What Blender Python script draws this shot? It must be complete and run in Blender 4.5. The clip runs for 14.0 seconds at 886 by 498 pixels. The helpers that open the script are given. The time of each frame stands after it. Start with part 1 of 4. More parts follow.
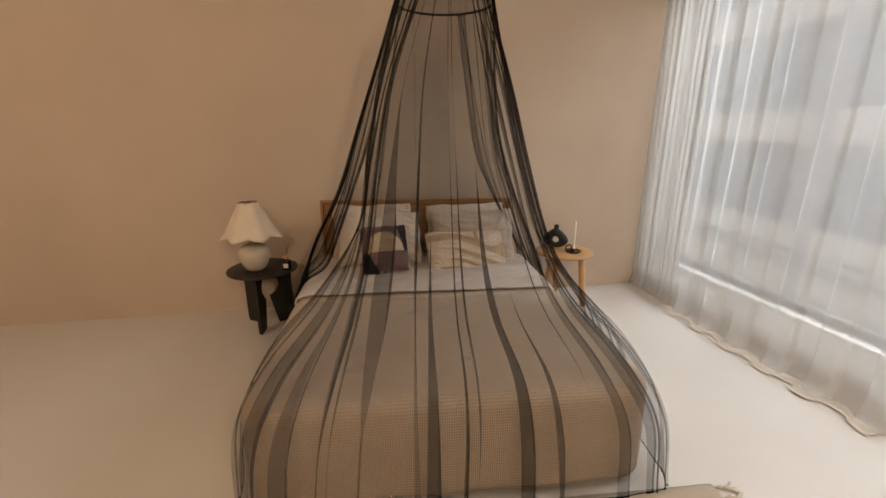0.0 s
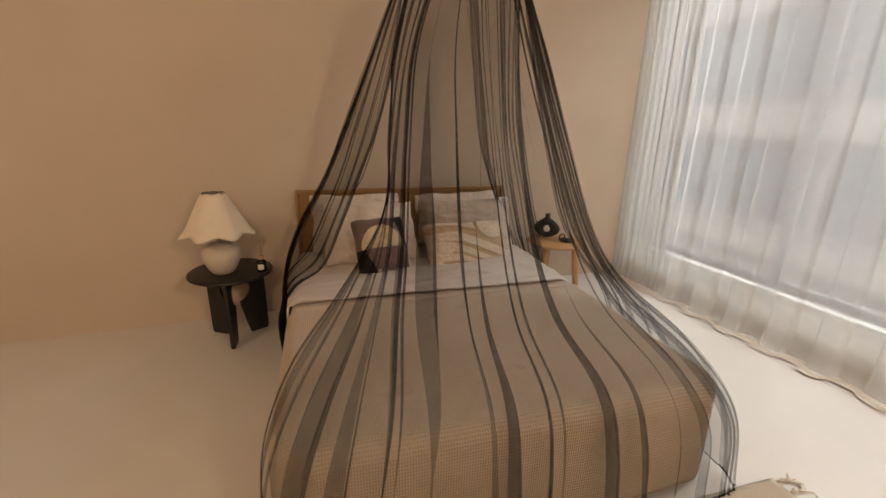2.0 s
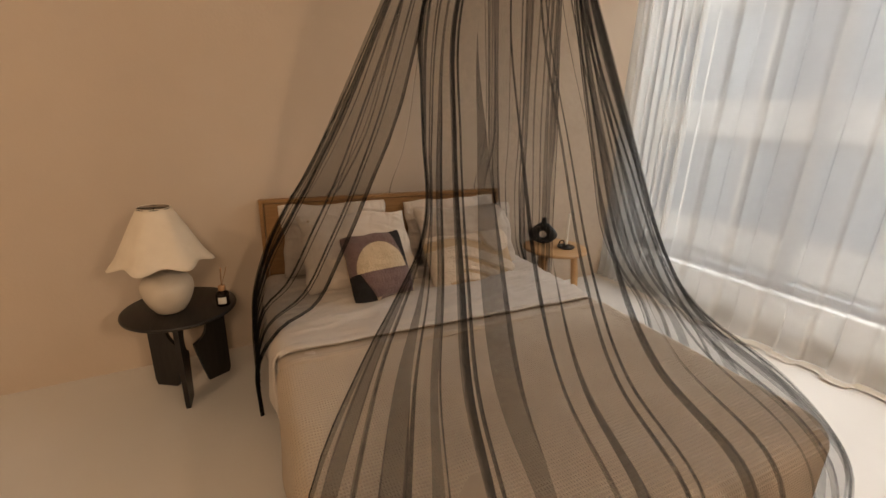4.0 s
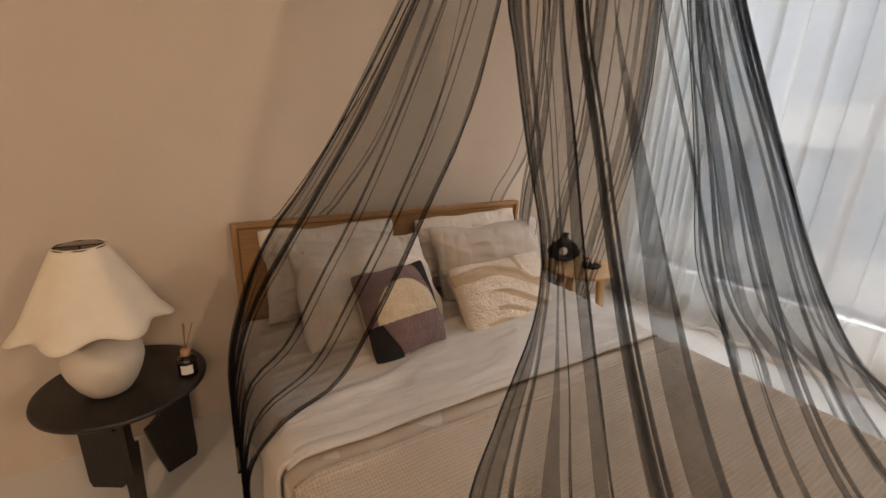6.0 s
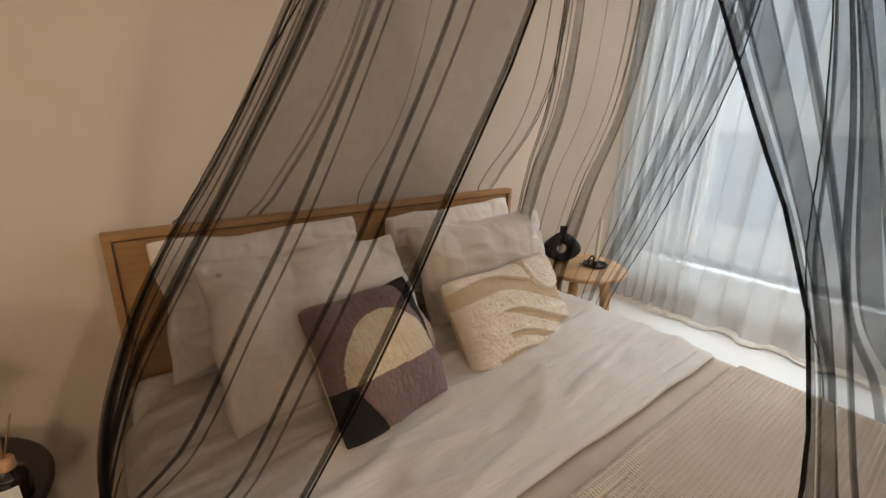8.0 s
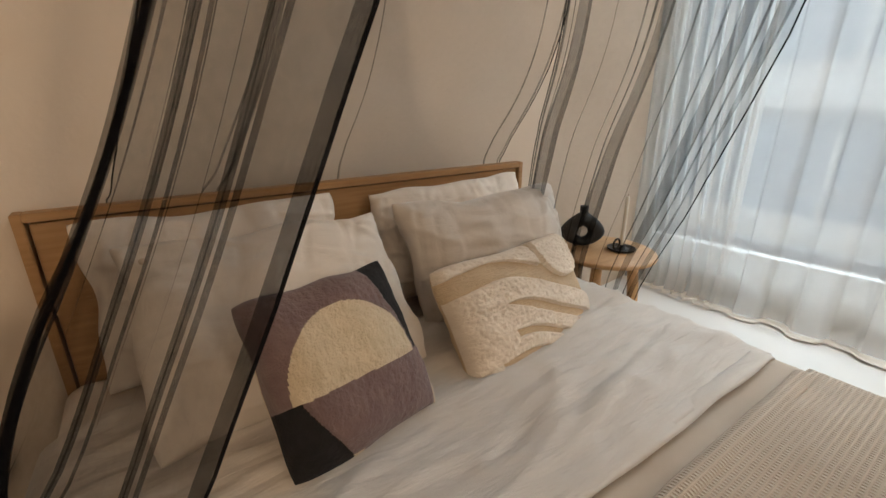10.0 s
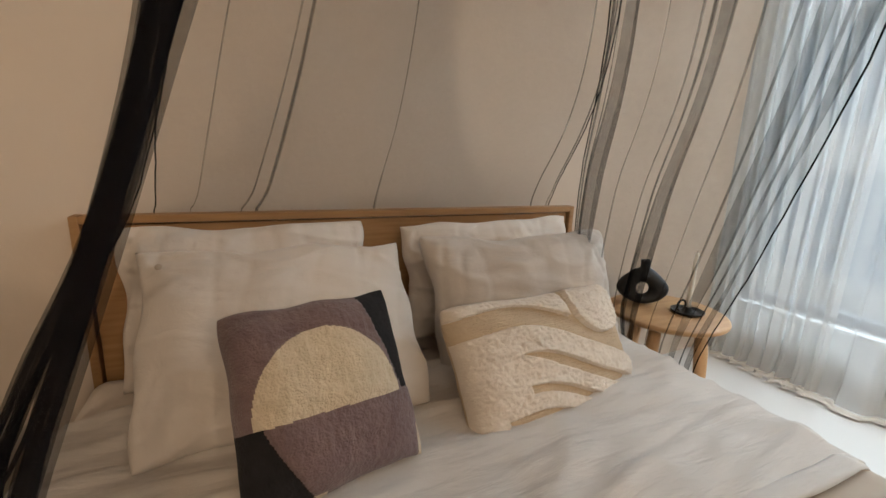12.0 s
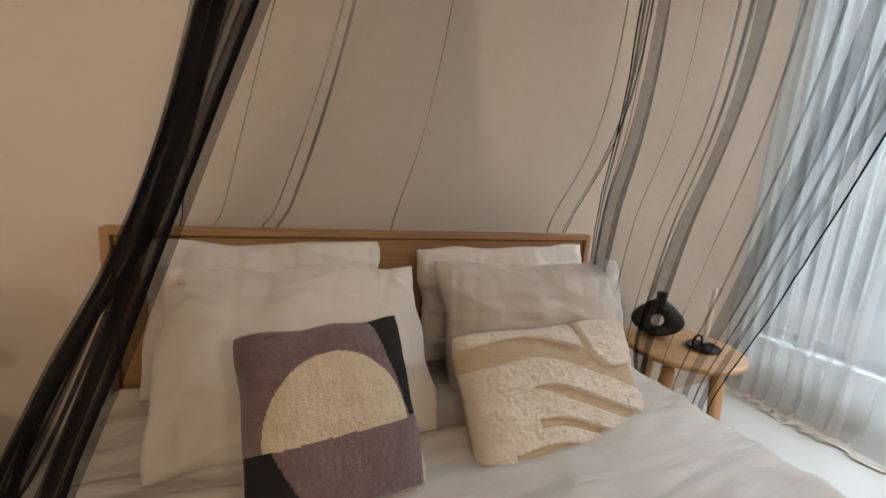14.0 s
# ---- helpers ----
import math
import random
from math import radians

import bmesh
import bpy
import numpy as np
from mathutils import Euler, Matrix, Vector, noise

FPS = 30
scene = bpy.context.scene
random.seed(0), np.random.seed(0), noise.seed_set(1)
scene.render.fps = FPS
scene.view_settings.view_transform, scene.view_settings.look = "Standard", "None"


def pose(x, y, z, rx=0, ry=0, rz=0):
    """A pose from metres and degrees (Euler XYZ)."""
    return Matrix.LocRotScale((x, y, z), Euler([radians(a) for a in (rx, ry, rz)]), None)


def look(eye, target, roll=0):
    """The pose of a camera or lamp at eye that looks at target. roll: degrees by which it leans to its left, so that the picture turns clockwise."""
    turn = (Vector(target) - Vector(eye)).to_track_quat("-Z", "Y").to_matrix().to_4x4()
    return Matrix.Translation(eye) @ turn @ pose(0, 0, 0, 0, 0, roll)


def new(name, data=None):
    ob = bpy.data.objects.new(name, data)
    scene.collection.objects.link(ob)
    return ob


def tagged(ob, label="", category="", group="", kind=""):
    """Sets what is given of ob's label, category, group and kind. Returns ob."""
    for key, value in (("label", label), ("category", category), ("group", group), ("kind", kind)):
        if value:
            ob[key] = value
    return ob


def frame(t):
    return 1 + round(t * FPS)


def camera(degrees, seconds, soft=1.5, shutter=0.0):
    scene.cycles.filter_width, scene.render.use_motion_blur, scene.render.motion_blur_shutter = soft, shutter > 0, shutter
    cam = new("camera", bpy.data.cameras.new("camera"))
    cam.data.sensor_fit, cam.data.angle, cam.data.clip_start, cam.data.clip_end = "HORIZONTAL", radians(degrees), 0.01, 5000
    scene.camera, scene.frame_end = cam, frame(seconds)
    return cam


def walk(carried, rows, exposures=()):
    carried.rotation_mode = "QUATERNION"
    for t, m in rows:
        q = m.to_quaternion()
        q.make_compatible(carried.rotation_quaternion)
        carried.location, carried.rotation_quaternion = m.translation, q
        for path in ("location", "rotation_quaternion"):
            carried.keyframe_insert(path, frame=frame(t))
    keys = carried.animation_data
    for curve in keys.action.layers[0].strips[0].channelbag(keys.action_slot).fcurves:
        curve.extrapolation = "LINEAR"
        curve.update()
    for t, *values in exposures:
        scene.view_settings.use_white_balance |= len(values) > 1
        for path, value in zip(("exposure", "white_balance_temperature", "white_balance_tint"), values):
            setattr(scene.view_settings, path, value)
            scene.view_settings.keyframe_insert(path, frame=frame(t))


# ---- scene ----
cam = camera(91.6, 14.0)
METRES, EYE, TILT, LEAN, TURN = 8.0, 1.5, 0.0, 0.0, 0.0
PATH = [
    (0, (0.643, -3.743, 1.569), (0.853, -1.831, 1.022), 0.0),
    (0.5, (0.54, -3.663, 1.561), (0.84, -1.766, 1.002), 0.1),
    (1, (0.385, -3.593, 1.537), (0.774, -1.716, 0.967), 0.4),
    (1.5, (0.287, -3.497, 1.535), (0.743, -1.641, 0.946), 0.9),
    (2, (0.205, -3.365, 1.503), (0.724, -1.525, 0.916), 1.0),
    (4.5, (-0.075, -2.593, 1.489), (0.774, -0.891, 0.873), 1.9),
    (5, (-0.076, -2.414, 1.481), (0.807, -0.73, 0.86), 1.9),
    (5.5, (-0.136, -2.252, 1.463), (0.804, -0.588, 0.876), 1.8),
    (6, (-0.152, -2.099, 1.459), (0.842, -0.467, 0.867), 2.2),
    (6.5, (-0.108, -1.946, 1.425), (0.941, -0.347, 0.839), 2.4),
    (7, (-0.039, -1.806, 1.388), (1.052, -0.236, 0.802), 2.3),
    (7.5, (0.009, -1.664, 1.373), (1.152, -0.139, 0.768), 2.2),
    (8, (0.052, -1.537, 1.319), (1.224, -0.034, 0.714), 1.7),
    (10.5, (0.322, -1.4, 1.171), (1.365, 0.178, 0.523), -0.7),
    (11, (0.367, -1.416, 1.137), (1.344, 0.217, 0.524), -0.5),
    (11.5, (0.415, -1.444, 1.143), (1.302, 0.262, 0.593), 0.9),
    (12, (0.437, -1.43, 1.167), (1.241, 0.346, 0.718), 2.3),
    (12.5, (0.443, -1.421, 1.2), (1.193, 0.4, 0.852), 3.0),
    (13, (0.438, -1.419, 1.225), (1.165, 0.421, 0.934), 4.0),
    (13.5, (0.432, -1.415, 1.225), (1.161, 0.421, 0.91), 4.7),
    (14, (0.432, -1.432, 1.203), (1.175, 0.383, 0.813), 4.7),
]
EXPOSURES = [(0, -0.06, 6450, 10), (2, -0.02, 6700, 10), (4.5, 0.08, 6700, 10), (5.5, 0.16, 6350, 10), (6.5, 0.29, 5900, 8), (7.5, 0.39, 5750, 5), (8.2, 0.36, 5750, 4),
             (10.3, 0.30, 5750, 2), (11, 0.29, 5700, 2), (12, 0.31, 5560, 2), (13, 0.34, 5420, 2), (14, 0.35, 5420, 2)]
walk(cam, [(t, look(eye, target, roll)) for t, eye, target, roll in PATH], EXPOSURES)

# ---- world and lights ----
scene.cycles.transparent_max_bounces = 40
world = bpy.data.worlds.new("sky")
scene.world = world
world.use_nodes = True
wn = world.node_tree
sky = wn.nodes.new("ShaderNodeTexSky")
sky.sky_type, sky.sun_disc = "NISHITA", False
sky.sun_elevation, sky.sun_rotation = radians(44), radians(240)
wn.links.new(sky.outputs["Color"], wn.nodes["Background"].inputs["Color"])
wn.nodes["Background"].inputs["Strength"].default_value = 0.12

# the room stands a little askew to the bed
ROOM = pose(0, 0.03, 0, 0, 0, 4.1)
CEIL = 3.2
WIN_X = 3.22          # inner face of the window wall, in the room's own frame


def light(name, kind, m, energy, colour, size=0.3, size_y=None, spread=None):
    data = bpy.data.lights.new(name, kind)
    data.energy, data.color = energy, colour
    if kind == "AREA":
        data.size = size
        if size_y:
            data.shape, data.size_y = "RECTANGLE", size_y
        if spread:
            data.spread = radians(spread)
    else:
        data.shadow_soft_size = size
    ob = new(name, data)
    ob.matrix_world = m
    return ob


sun = light("sun", "SUN", look((-6, -4, 7), (0, -1, 0)), 1.2, (1, 0.96, 0.9))
sun.data.angle = radians(12)
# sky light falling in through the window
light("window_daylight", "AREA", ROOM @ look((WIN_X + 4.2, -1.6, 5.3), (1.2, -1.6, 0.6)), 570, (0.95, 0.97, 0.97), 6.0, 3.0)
# warm ceiling spots behind the viewer
light("ceiling_spot_a", "AREA", look((1.9, -5.8, 2.85), (0.5, -0.3, 0.9)), 38, (1.0, 0.71, 0.46), 0.3)
light("ceiling_spot_c", "AREA", look((-0.5, -5.6, 3.05), (0.6, -0.3, 1.5)), 44, (1.0, 0.71, 0.46), 0.5)
light("ceiling_spot_b", "AREA", look((-2.6, -3.2, 3.05), (-1.9, 0, 1.4)), 22, (1.0, 0.71, 0.46), 0.3)


# ---- materials ----
def material(name, colour, rough=0.7, colour2=None, scale=6.0, fine=60.0, bump=0.15, bump_dist=0.004, metal=0.0, coords="Object", sheen=0.0):
    m = bpy.data.materials.new(name)
    m.use_nodes = True
    nt = m.node_tree
    b = nt.nodes["Principled BSDF"]
    b.inputs["Roughness"].default_value, b.inputs["Metallic"].default_value = rough, metal
    b.inputs["Sheen Weight"].default_value = sheen
    tc = nt.nodes.new("ShaderNodeTexCoord")
    n1 = nt.nodes.new("ShaderNodeTexNoise")
    n1.inputs["Scale"].default_value, n1.inputs["Detail"].default_value = scale, 6
    n2 = nt.nodes.new("ShaderNodeTexNoise")
    n2.inputs["Scale"].default_value, n2.inputs["Detail"].default_value = fine, 4
    for n in (n1, n2):
        nt.links.new(tc.outputs[coords], n.inputs["Vector"])
    mix = nt.nodes.new("ShaderNodeMix")
    mix.data_type = "RGBA"
    c2 = colour2 or tuple(c * 0.86 for c in colour)
    mix.inputs[6].default_value, mix.inputs[7].default_value = (*colour, 1), (*c2, 1)
    ramp = nt.nodes.new("ShaderNodeMapRange")
    ramp.inputs[1].default_value, ramp.inputs[2].default_value = 0.32, 0.68
    nt.links.new(n1.outputs["Fac"], ramp.inputs[0])
    nt.links.new(ramp.outputs[0], mix.inputs[0])
    nt.links.new(mix.outputs[2], b.inputs["Base Color"])
    bp = nt.nodes.new("ShaderNodeBump")
    bp.inputs["Strength"].default_value, bp.inputs["Distance"].default_value = bump, bump_dist
    nt.links.new(n2.outputs["Fac"], bp.inputs["Height"])
    nt.links.new(bp.outputs["Normal"], b.inputs["Normal"])
    return m


def wood(name, colour, colour2, rough=0.45, stretch=(2, 30, 30), bump=0.1):
    m = material(name, colour, rough, colour2, 2.2, 8.0, bump, 0.002)
    nt = m.node_tree
    tc = next(n for n in nt.nodes if n.type == "TEX_COORD")
    mp = nt.nodes.new("ShaderNodeMapping")
    mp.inputs["Scale"].default_value = stretch
    nt.links.new(tc.outputs["Object"], mp.inputs["Vector"])
    for n in nt.nodes:
        if n.type == "TEX_NOISE":
            nt.links.new(mp.outputs["Vector"], n.inputs["Vector"])
    return m


def woven(name, colour, colour2, cell, depth, rough=0.9, power=1.0, split=(1.0, 1.0)):
    """Cloth with a grid of cells of that size, laid by the UV map in metres."""
    m = material(name, colour, rough, colour2, 3.0, 300.0, 0.3, 0.001, coords="UV", sheen=0.15)
    nt = m.node_tree
    b = nt.nodes["Principled BSDF"]
    tc = next(n for n in nt.nodes if n.type == "TEX_COORD")
    sep = nt.nodes.new("ShaderNodeSeparateXYZ")
    nt.links.new(tc.outputs["UV"], sep.inputs[0])
    parts = []
    for i in (0, 1):
        f = nt.nodes.new("ShaderNodeMath"); f.operation = "MULTIPLY"
        f.inputs[1].default_value = 2 * math.pi / (cell * split[i])
        nt.links.new(sep.outputs[i], f.inputs[0])
        s = nt.nodes.new("ShaderNodeMath"); s.operation = "SINE"
        nt.links.new(f.outputs[0], s.inputs[0])
        a = nt.nodes.new("ShaderNodeMath"); a.operation = "MULTIPLY_ADD"
        a.inputs[1].default_value, a.inputs[2].default_value = 0.5, 0.5
        nt.links.new(s.outputs[0], a.inputs[0])
        parts.append(a)
    top = nt.nodes.new("ShaderNodeMath"); top.operation = "MAXIMUM"
    nt.links.new(parts[0].outputs[0], top.inputs[0])
    nt.links.new(parts[1].outputs[0], top.inputs[1])
    pw = nt.nodes.new("ShaderNodeMath"); pw.operation = "POWER"
    pw.inputs[1].default_value = power
    nt.links.new(top.outputs[0], pw.inputs[0])
    bp = nt.nodes.new("ShaderNodeBump")
    bp.inputs["Strength"].default_value, bp.inputs["Distance"].default_value = 1.0, depth
    old = next(n for n in nt.nodes if n.type == "BUMP")
    nt.links.new(pw.outputs[0], bp.inputs["Height"])
    nt.links.new(old.outputs["Normal"], bp.inputs["Normal"])
    nt.links.new(bp.outputs["Normal"], b.inputs["Normal"])
    # shade in the cells' hollows, painted into the colour by the weave's height
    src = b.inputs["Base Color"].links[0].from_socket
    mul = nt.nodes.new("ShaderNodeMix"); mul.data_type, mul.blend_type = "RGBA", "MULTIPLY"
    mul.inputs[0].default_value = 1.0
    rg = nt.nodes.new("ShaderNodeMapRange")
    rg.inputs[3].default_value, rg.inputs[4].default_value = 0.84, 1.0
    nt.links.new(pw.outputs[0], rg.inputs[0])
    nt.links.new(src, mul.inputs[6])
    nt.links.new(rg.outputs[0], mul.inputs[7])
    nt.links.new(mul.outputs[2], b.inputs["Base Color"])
    return m


def sheer(name, colour, cover, translucent=0.5, noise_scale=40.0, vary=0.15, gather=False):
    """Open-woven cloth: part of the light goes straight through between the threads."""
    m = bpy.data.materials.new(name)
    m.use_nodes = True
    nt = m.node_tree
    nt.nodes.remove(nt.nodes["Principled BSDF"])
    out = next(n for n in nt.nodes if n.type == "OUTPUT_MATERIAL")
    di, tl, tr = (nt.nodes.new("ShaderNodeBsdf" + k) for k in ("Diffuse", "Translucent", "Transparent"))
    di.inputs["Color"].default_value = tl.inputs["Color"].default_value = (*colour, 1)
    body, mix = nt.nodes.new("ShaderNodeMixShader"), nt.nodes.new("ShaderNodeMixShader")
    body.inputs[0].default_value = translucent
    nt.links.new(di.outputs[0], body.inputs[1])
    nt.links.new(tl.outputs[0], body.inputs[2])
    tc, ns, mr = nt.nodes.new("ShaderNodeTexCoord"), nt.nodes.new("ShaderNodeTexNoise"), nt.nodes.new("ShaderNodeMapRange")
    ns.inputs["Scale"].default_value, ns.inputs["Detail"].default_value = noise_scale, 5
    mr.inputs[1].default_value, mr.inputs[2].default_value = 0.3, 0.7
    mr.inputs[3].default_value, mr.inputs[4].default_value = cover * (1 - vary), cover * (1 + vary)
    nt.links.new(tc.outputs["Object"], ns.inputs["Vector"])
    nt.links.new(ns.outputs["Fac"], mr.inputs[0])
    cov = mr.outputs[0]
    if gather:
        # bunched cloth has more threads over the same width
        at = nt.nodes.new("ShaderNodeAttribute")
        at.attribute_name = "gather"
        inv, pw, back = (nt.nodes.new("ShaderNodeMath") for _ in range(3))
        inv.operation, pw.operation, back.operation = "SUBTRACT", "POWER", "SUBTRACT"
        inv.inputs[0].default_value = back.inputs[0].default_value = 1.0
        nt.links.new(cov, inv.inputs[1])
        nt.links.new(inv.outputs[0], pw.inputs[0])
        nt.links.new(at.outputs["Fac"], pw.inputs[1])
        nt.links.new(pw.outputs[0], back.inputs[1])
        cov = back.outputs[0]
    nt.links.new(cov, mix.inputs[0])
    nt.links.new(tr.outputs[0], mix.inputs[1])
    nt.links.new(body.outputs[0], mix.inputs[2])
    nt.links.new(mix.outputs[0], out.inputs["Surface"])
    return m


def crinkle(m, stretch, dist, strength=0.8):
    """Adds small creases that run along one way of the cloth."""
    nt = m.node_tree
    b = nt.nodes["Principled BSDF"]
    tc = next(n for n in nt.nodes if n.type == "TEX_COORD")
    mp, ns, bp = nt.nodes.new("ShaderNodeMapping"), nt.nodes.new("ShaderNodeTexNoise"), nt.nodes.new("ShaderNodeBump")
    mp.inputs["Scale"].default_value, mp.inputs["Rotation"].default_value = stretch, (0, 0, 0.35)
    ns.inputs["Scale"].default_value, ns.inputs["Detail"].default_value, ns.inputs["Distortion"].default_value = 1.0, 5, 0.6
    bp.inputs["Strength"].default_value, bp.inputs["Distance"].default_value = strength, dist
    old = next(n for n in nt.nodes if n.type == "BUMP")
    nt.links.new(tc.outputs["Object"], mp.inputs["Vector"])
    nt.links.new(mp.outputs["Vector"], ns.inputs["Vector"])
    nt.links.new(ns.outputs["Fac"], bp.inputs["Height"])
    nt.links.new(old.outputs["Normal"], bp.inputs["Normal"])
    nt.links.new(bp.outputs["Normal"], b.inputs["Normal"])


M_WALL = material("limewash_plaster", (0.60, 0.50, 0.40), 0.9, (0.55, 0.455, 0.36), 1.3, 55, 0.25, 0.003)
M_FLOOR = material("white_screed", (0.72, 0.69, 0.65), 0.55, (0.66, 0.63, 0.59), 1.1, 90, 0.12, 0.002)
M_CEIL = material("ceiling_paint", (0.75, 0.72, 0.68), 0.9)
M_WHITE = material("white_window_paint", (0.78, 0.78, 0.76), 0.5)
M_SILL = material("grey_window_paint", (0.22, 0.22, 0.23), 0.6)
M_OAK = wood("oak", (0.37, 0.205, 0.078), (0.28, 0.145, 0.05), 0.5)
M_OAK_LIGHT = wood("light_oak", (0.55, 0.33, 0.15), (0.46, 0.26, 0.11), 0.5, (3, 25, 3))
M_BLACK_WOOD = wood("black_stained_wood", (0.018, 0.014, 0.012), (0.008, 0.006, 0.005), 0.42, (25, 3, 3), 0.2)
M_CERAMIC = material("matt_ceramic", (0.66, 0.58, 0.47), 0.75, (0.60, 0.52, 0.42), 9, 120, 0.3, 0.002)
M_SHADE = material("linen_shade", (0.80, 0.71, 0.58), 0.9, (0.75, 0.66, 0.53), 12, 250, 0.35, 0.001)
M_SHADE_IN = material("shade_lining", (0.36, 0.28, 0.21), 0.9)
M_BLACK_VASE = material("black_ceramic", (0.012, 0.012, 0.013), 0.55, (0.02, 0.02, 0.02), 20, 120, 0.25, 0.002)
M_AMBER = material("dark_amber_glass", (0.012, 0.006, 0.004), 0.12)
M_LABEL = material("paper_label", (0.75, 0.72, 0.66), 0.8)
M_REED = material("rattan_reed", (0.35, 0.19, 0.09), 0.8)
M_COLLAR = material("wooden_collar", (0.45, 0.25, 0.12), 0.6)
M_WAX = material("candle_wax", (0.82, 0.77, 0.68), 0.5)
M_IRON = material("dark_cast_metal", (0.03, 0.026, 0.022), 0.4, metal=0.6)
M_LINEN = material("washed_linen", (0.61, 0.55, 0.49), 0.9, (0.56, 0.50, 0.445), 4, 400, 0.4, 0.0008, sheen=0.2)
M_LINEN_GREY = material("washed_cotton_grey", (0.62, 0.545, 0.475), 0.9, (0.57, 0.50, 0.43), 4, 400, 0.4, 0.0008, sheen=0.2)
M_PILLOW = material("cotton_pillowcase", (0.70, 0.615, 0.535), 0.9, (0.65, 0.57, 0.49), 5, 400, 0.35, 0.0008, sheen=0.2)
M_TAN = material("tan_cotton", (0.50, 0.405, 0.31), 0.9, (0.46, 0.37, 0.28), 5, 420, 0.4, 0.0008, sheen=0.2)
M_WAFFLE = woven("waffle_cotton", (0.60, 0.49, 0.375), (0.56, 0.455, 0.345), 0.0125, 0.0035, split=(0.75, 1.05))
crinkle(M_LINEN, (5, 26, 12), 0.012)
crinkle(M_LINEN_GREY, (7, 14, 12), 0.010)
crinkle(M_PILLOW, (7, 12, 12), 0.010)
M_MATTRESS = material("mattress_ticking", (0.70, 0.67, 0.62), 0.9)
M_NET = sheer("black_tulle", (0.012, 0.012, 0.014), 0.15, 0.15, 60, 0.1, True)
M_NET_HEM = sheer("black_tulle_hem", (0.010, 0.010, 0.012), 0.86, 0.1, 60, 0.1)
M_CURTAIN = sheer("white_voile", (0.78, 0.78, 0.77), 0.49, 0.48, 14, 0.02)
M_HEM = material("curtain_hem_cotton", (0.74, 0.68, 0.60), 0.9, (0.68, 0.62, 0.54), 8, 200, 0.4, 0.002)
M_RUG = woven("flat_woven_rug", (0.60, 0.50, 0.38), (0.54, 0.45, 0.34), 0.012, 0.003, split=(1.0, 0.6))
M_TASSEL = material("cotton_tassel", (0.68, 0.60, 0.50), 0.95, None, 30, 300, 0.6, 0.003)
M_MAUVE = material("mauve_tufted_wool", (0.205, 0.135, 0.125), 1.0, (0.165, 0.105, 0.10), 30, 230, 0.8, 0.005, sheen=0.2)
M_CREAM = material("cream_tufted_wool", (0.68, 0.55, 0.38), 1.0, (0.60, 0.48, 0.32), 30, 230, 0.8, 0.006, sheen=0.2)
M_BLACK_WOOL = material("black_woven_wool", (0.016, 0.014, 0.015), 1.0, (0.01, 0.009, 0.009), 30, 170, 0.6, 0.004)
M_TUFT = material("ecru_long_tuft", (0.78, 0.67, 0.55), 1.0, (0.71, 0.60, 0.48), 25, 200, 0.6, 0.005, sheen=0.2)
M_FLATWEAVE = material("sand_flat_weave", (0.60, 0.45, 0.29), 1.0, (0.53, 0.39, 0.25), 14, 220, 0.8, 0.004)
crinkle(M_FLATWEAVE, (14, 14, 210), 0.004, 1.0)
M_STEEL = material("dark_ring_metal", (0.02, 0.02, 0.02), 0.5)
M_FACADE = material("cream_render_facade", (0.68, 0.60, 0.49), 0.9, None, 0.6, 8, 0.2, 0.01)
M_STREET = material("grey_paving", (0.22, 0.22, 0.22), 0.9, None, 0.8, 20, 0.2, 0.01)
M_OUT_GLASS = material("far_window_glass", (0.10, 0.13, 0.17), 0.12)
M_GLASS = bpy.data.materials.new("window_glass")
M_GLASS.use_nodes = True
gb = M_GLASS.node_tree.nodes["Principled BSDF"]
gb.inputs["Transmission Weight"].default_value, gb.inputs["Roughness"].default_value, gb.inputs["IOR"].default_value = 1.0, 0.0, 1.45


# ---- mesh helpers ----
def obj_from(name, bm, mat, parent=None, label="", smooth=True):
    me = bpy.data.meshes.new(name)
    bmesh.ops.recalc_face_normals(bm, faces=bm.faces)
    bm.to_mesh(me)
    bm.free()
    for mm in (mat if isinstance(mat, (list, tuple)) else [mat]):
        me.materials.append(mm)
    if smooth:
        for p in me.polygons:
            p.use_smooth = True
    ob = new(name, me)
    if parent:
        ob.parent = parent
    if label:
        ob["label"] = label
    return ob


def part(name, bm, mat, parent, label="", smooth=True):
    return obj_from(name, bm, mat, parent, label, smooth)


def thing(name, m, label, category, group="", kind=""):
    ob = new(name)
    ob.matrix_world = m
    ob.empty_display_size = 0.05
    return tagged(ob, label, category, group, kind)


def box(bm, lo, hi, bevel=0.0, m=None, seg=2):
    vs = bmesh.ops.create_cube(bm, size=1.0)["verts"]
    sz = [hi[i] - lo[i] for i in range(3)]
    ce = [(hi[i] + lo[i]) / 2 for i in range(3)]
    for v in vs:
        v.co = Vector([v.co[i] * sz[i] + ce[i] for i in range(3)])
    if bevel:
        es = list({e for v in vs for e in v.link_edges})
        r = bmesh.ops.bevel(bm, geom=es, offset=bevel, segments=seg, affect="EDGES", clamp_overlap=True)
        vs = list({v for f in r["faces"] for v in f.verts} | {v for v in vs if v.is_valid})
    if m:
        bmesh.ops.transform(bm, matrix=m, verts=[v for v in vs if v.is_valid])
    return bm


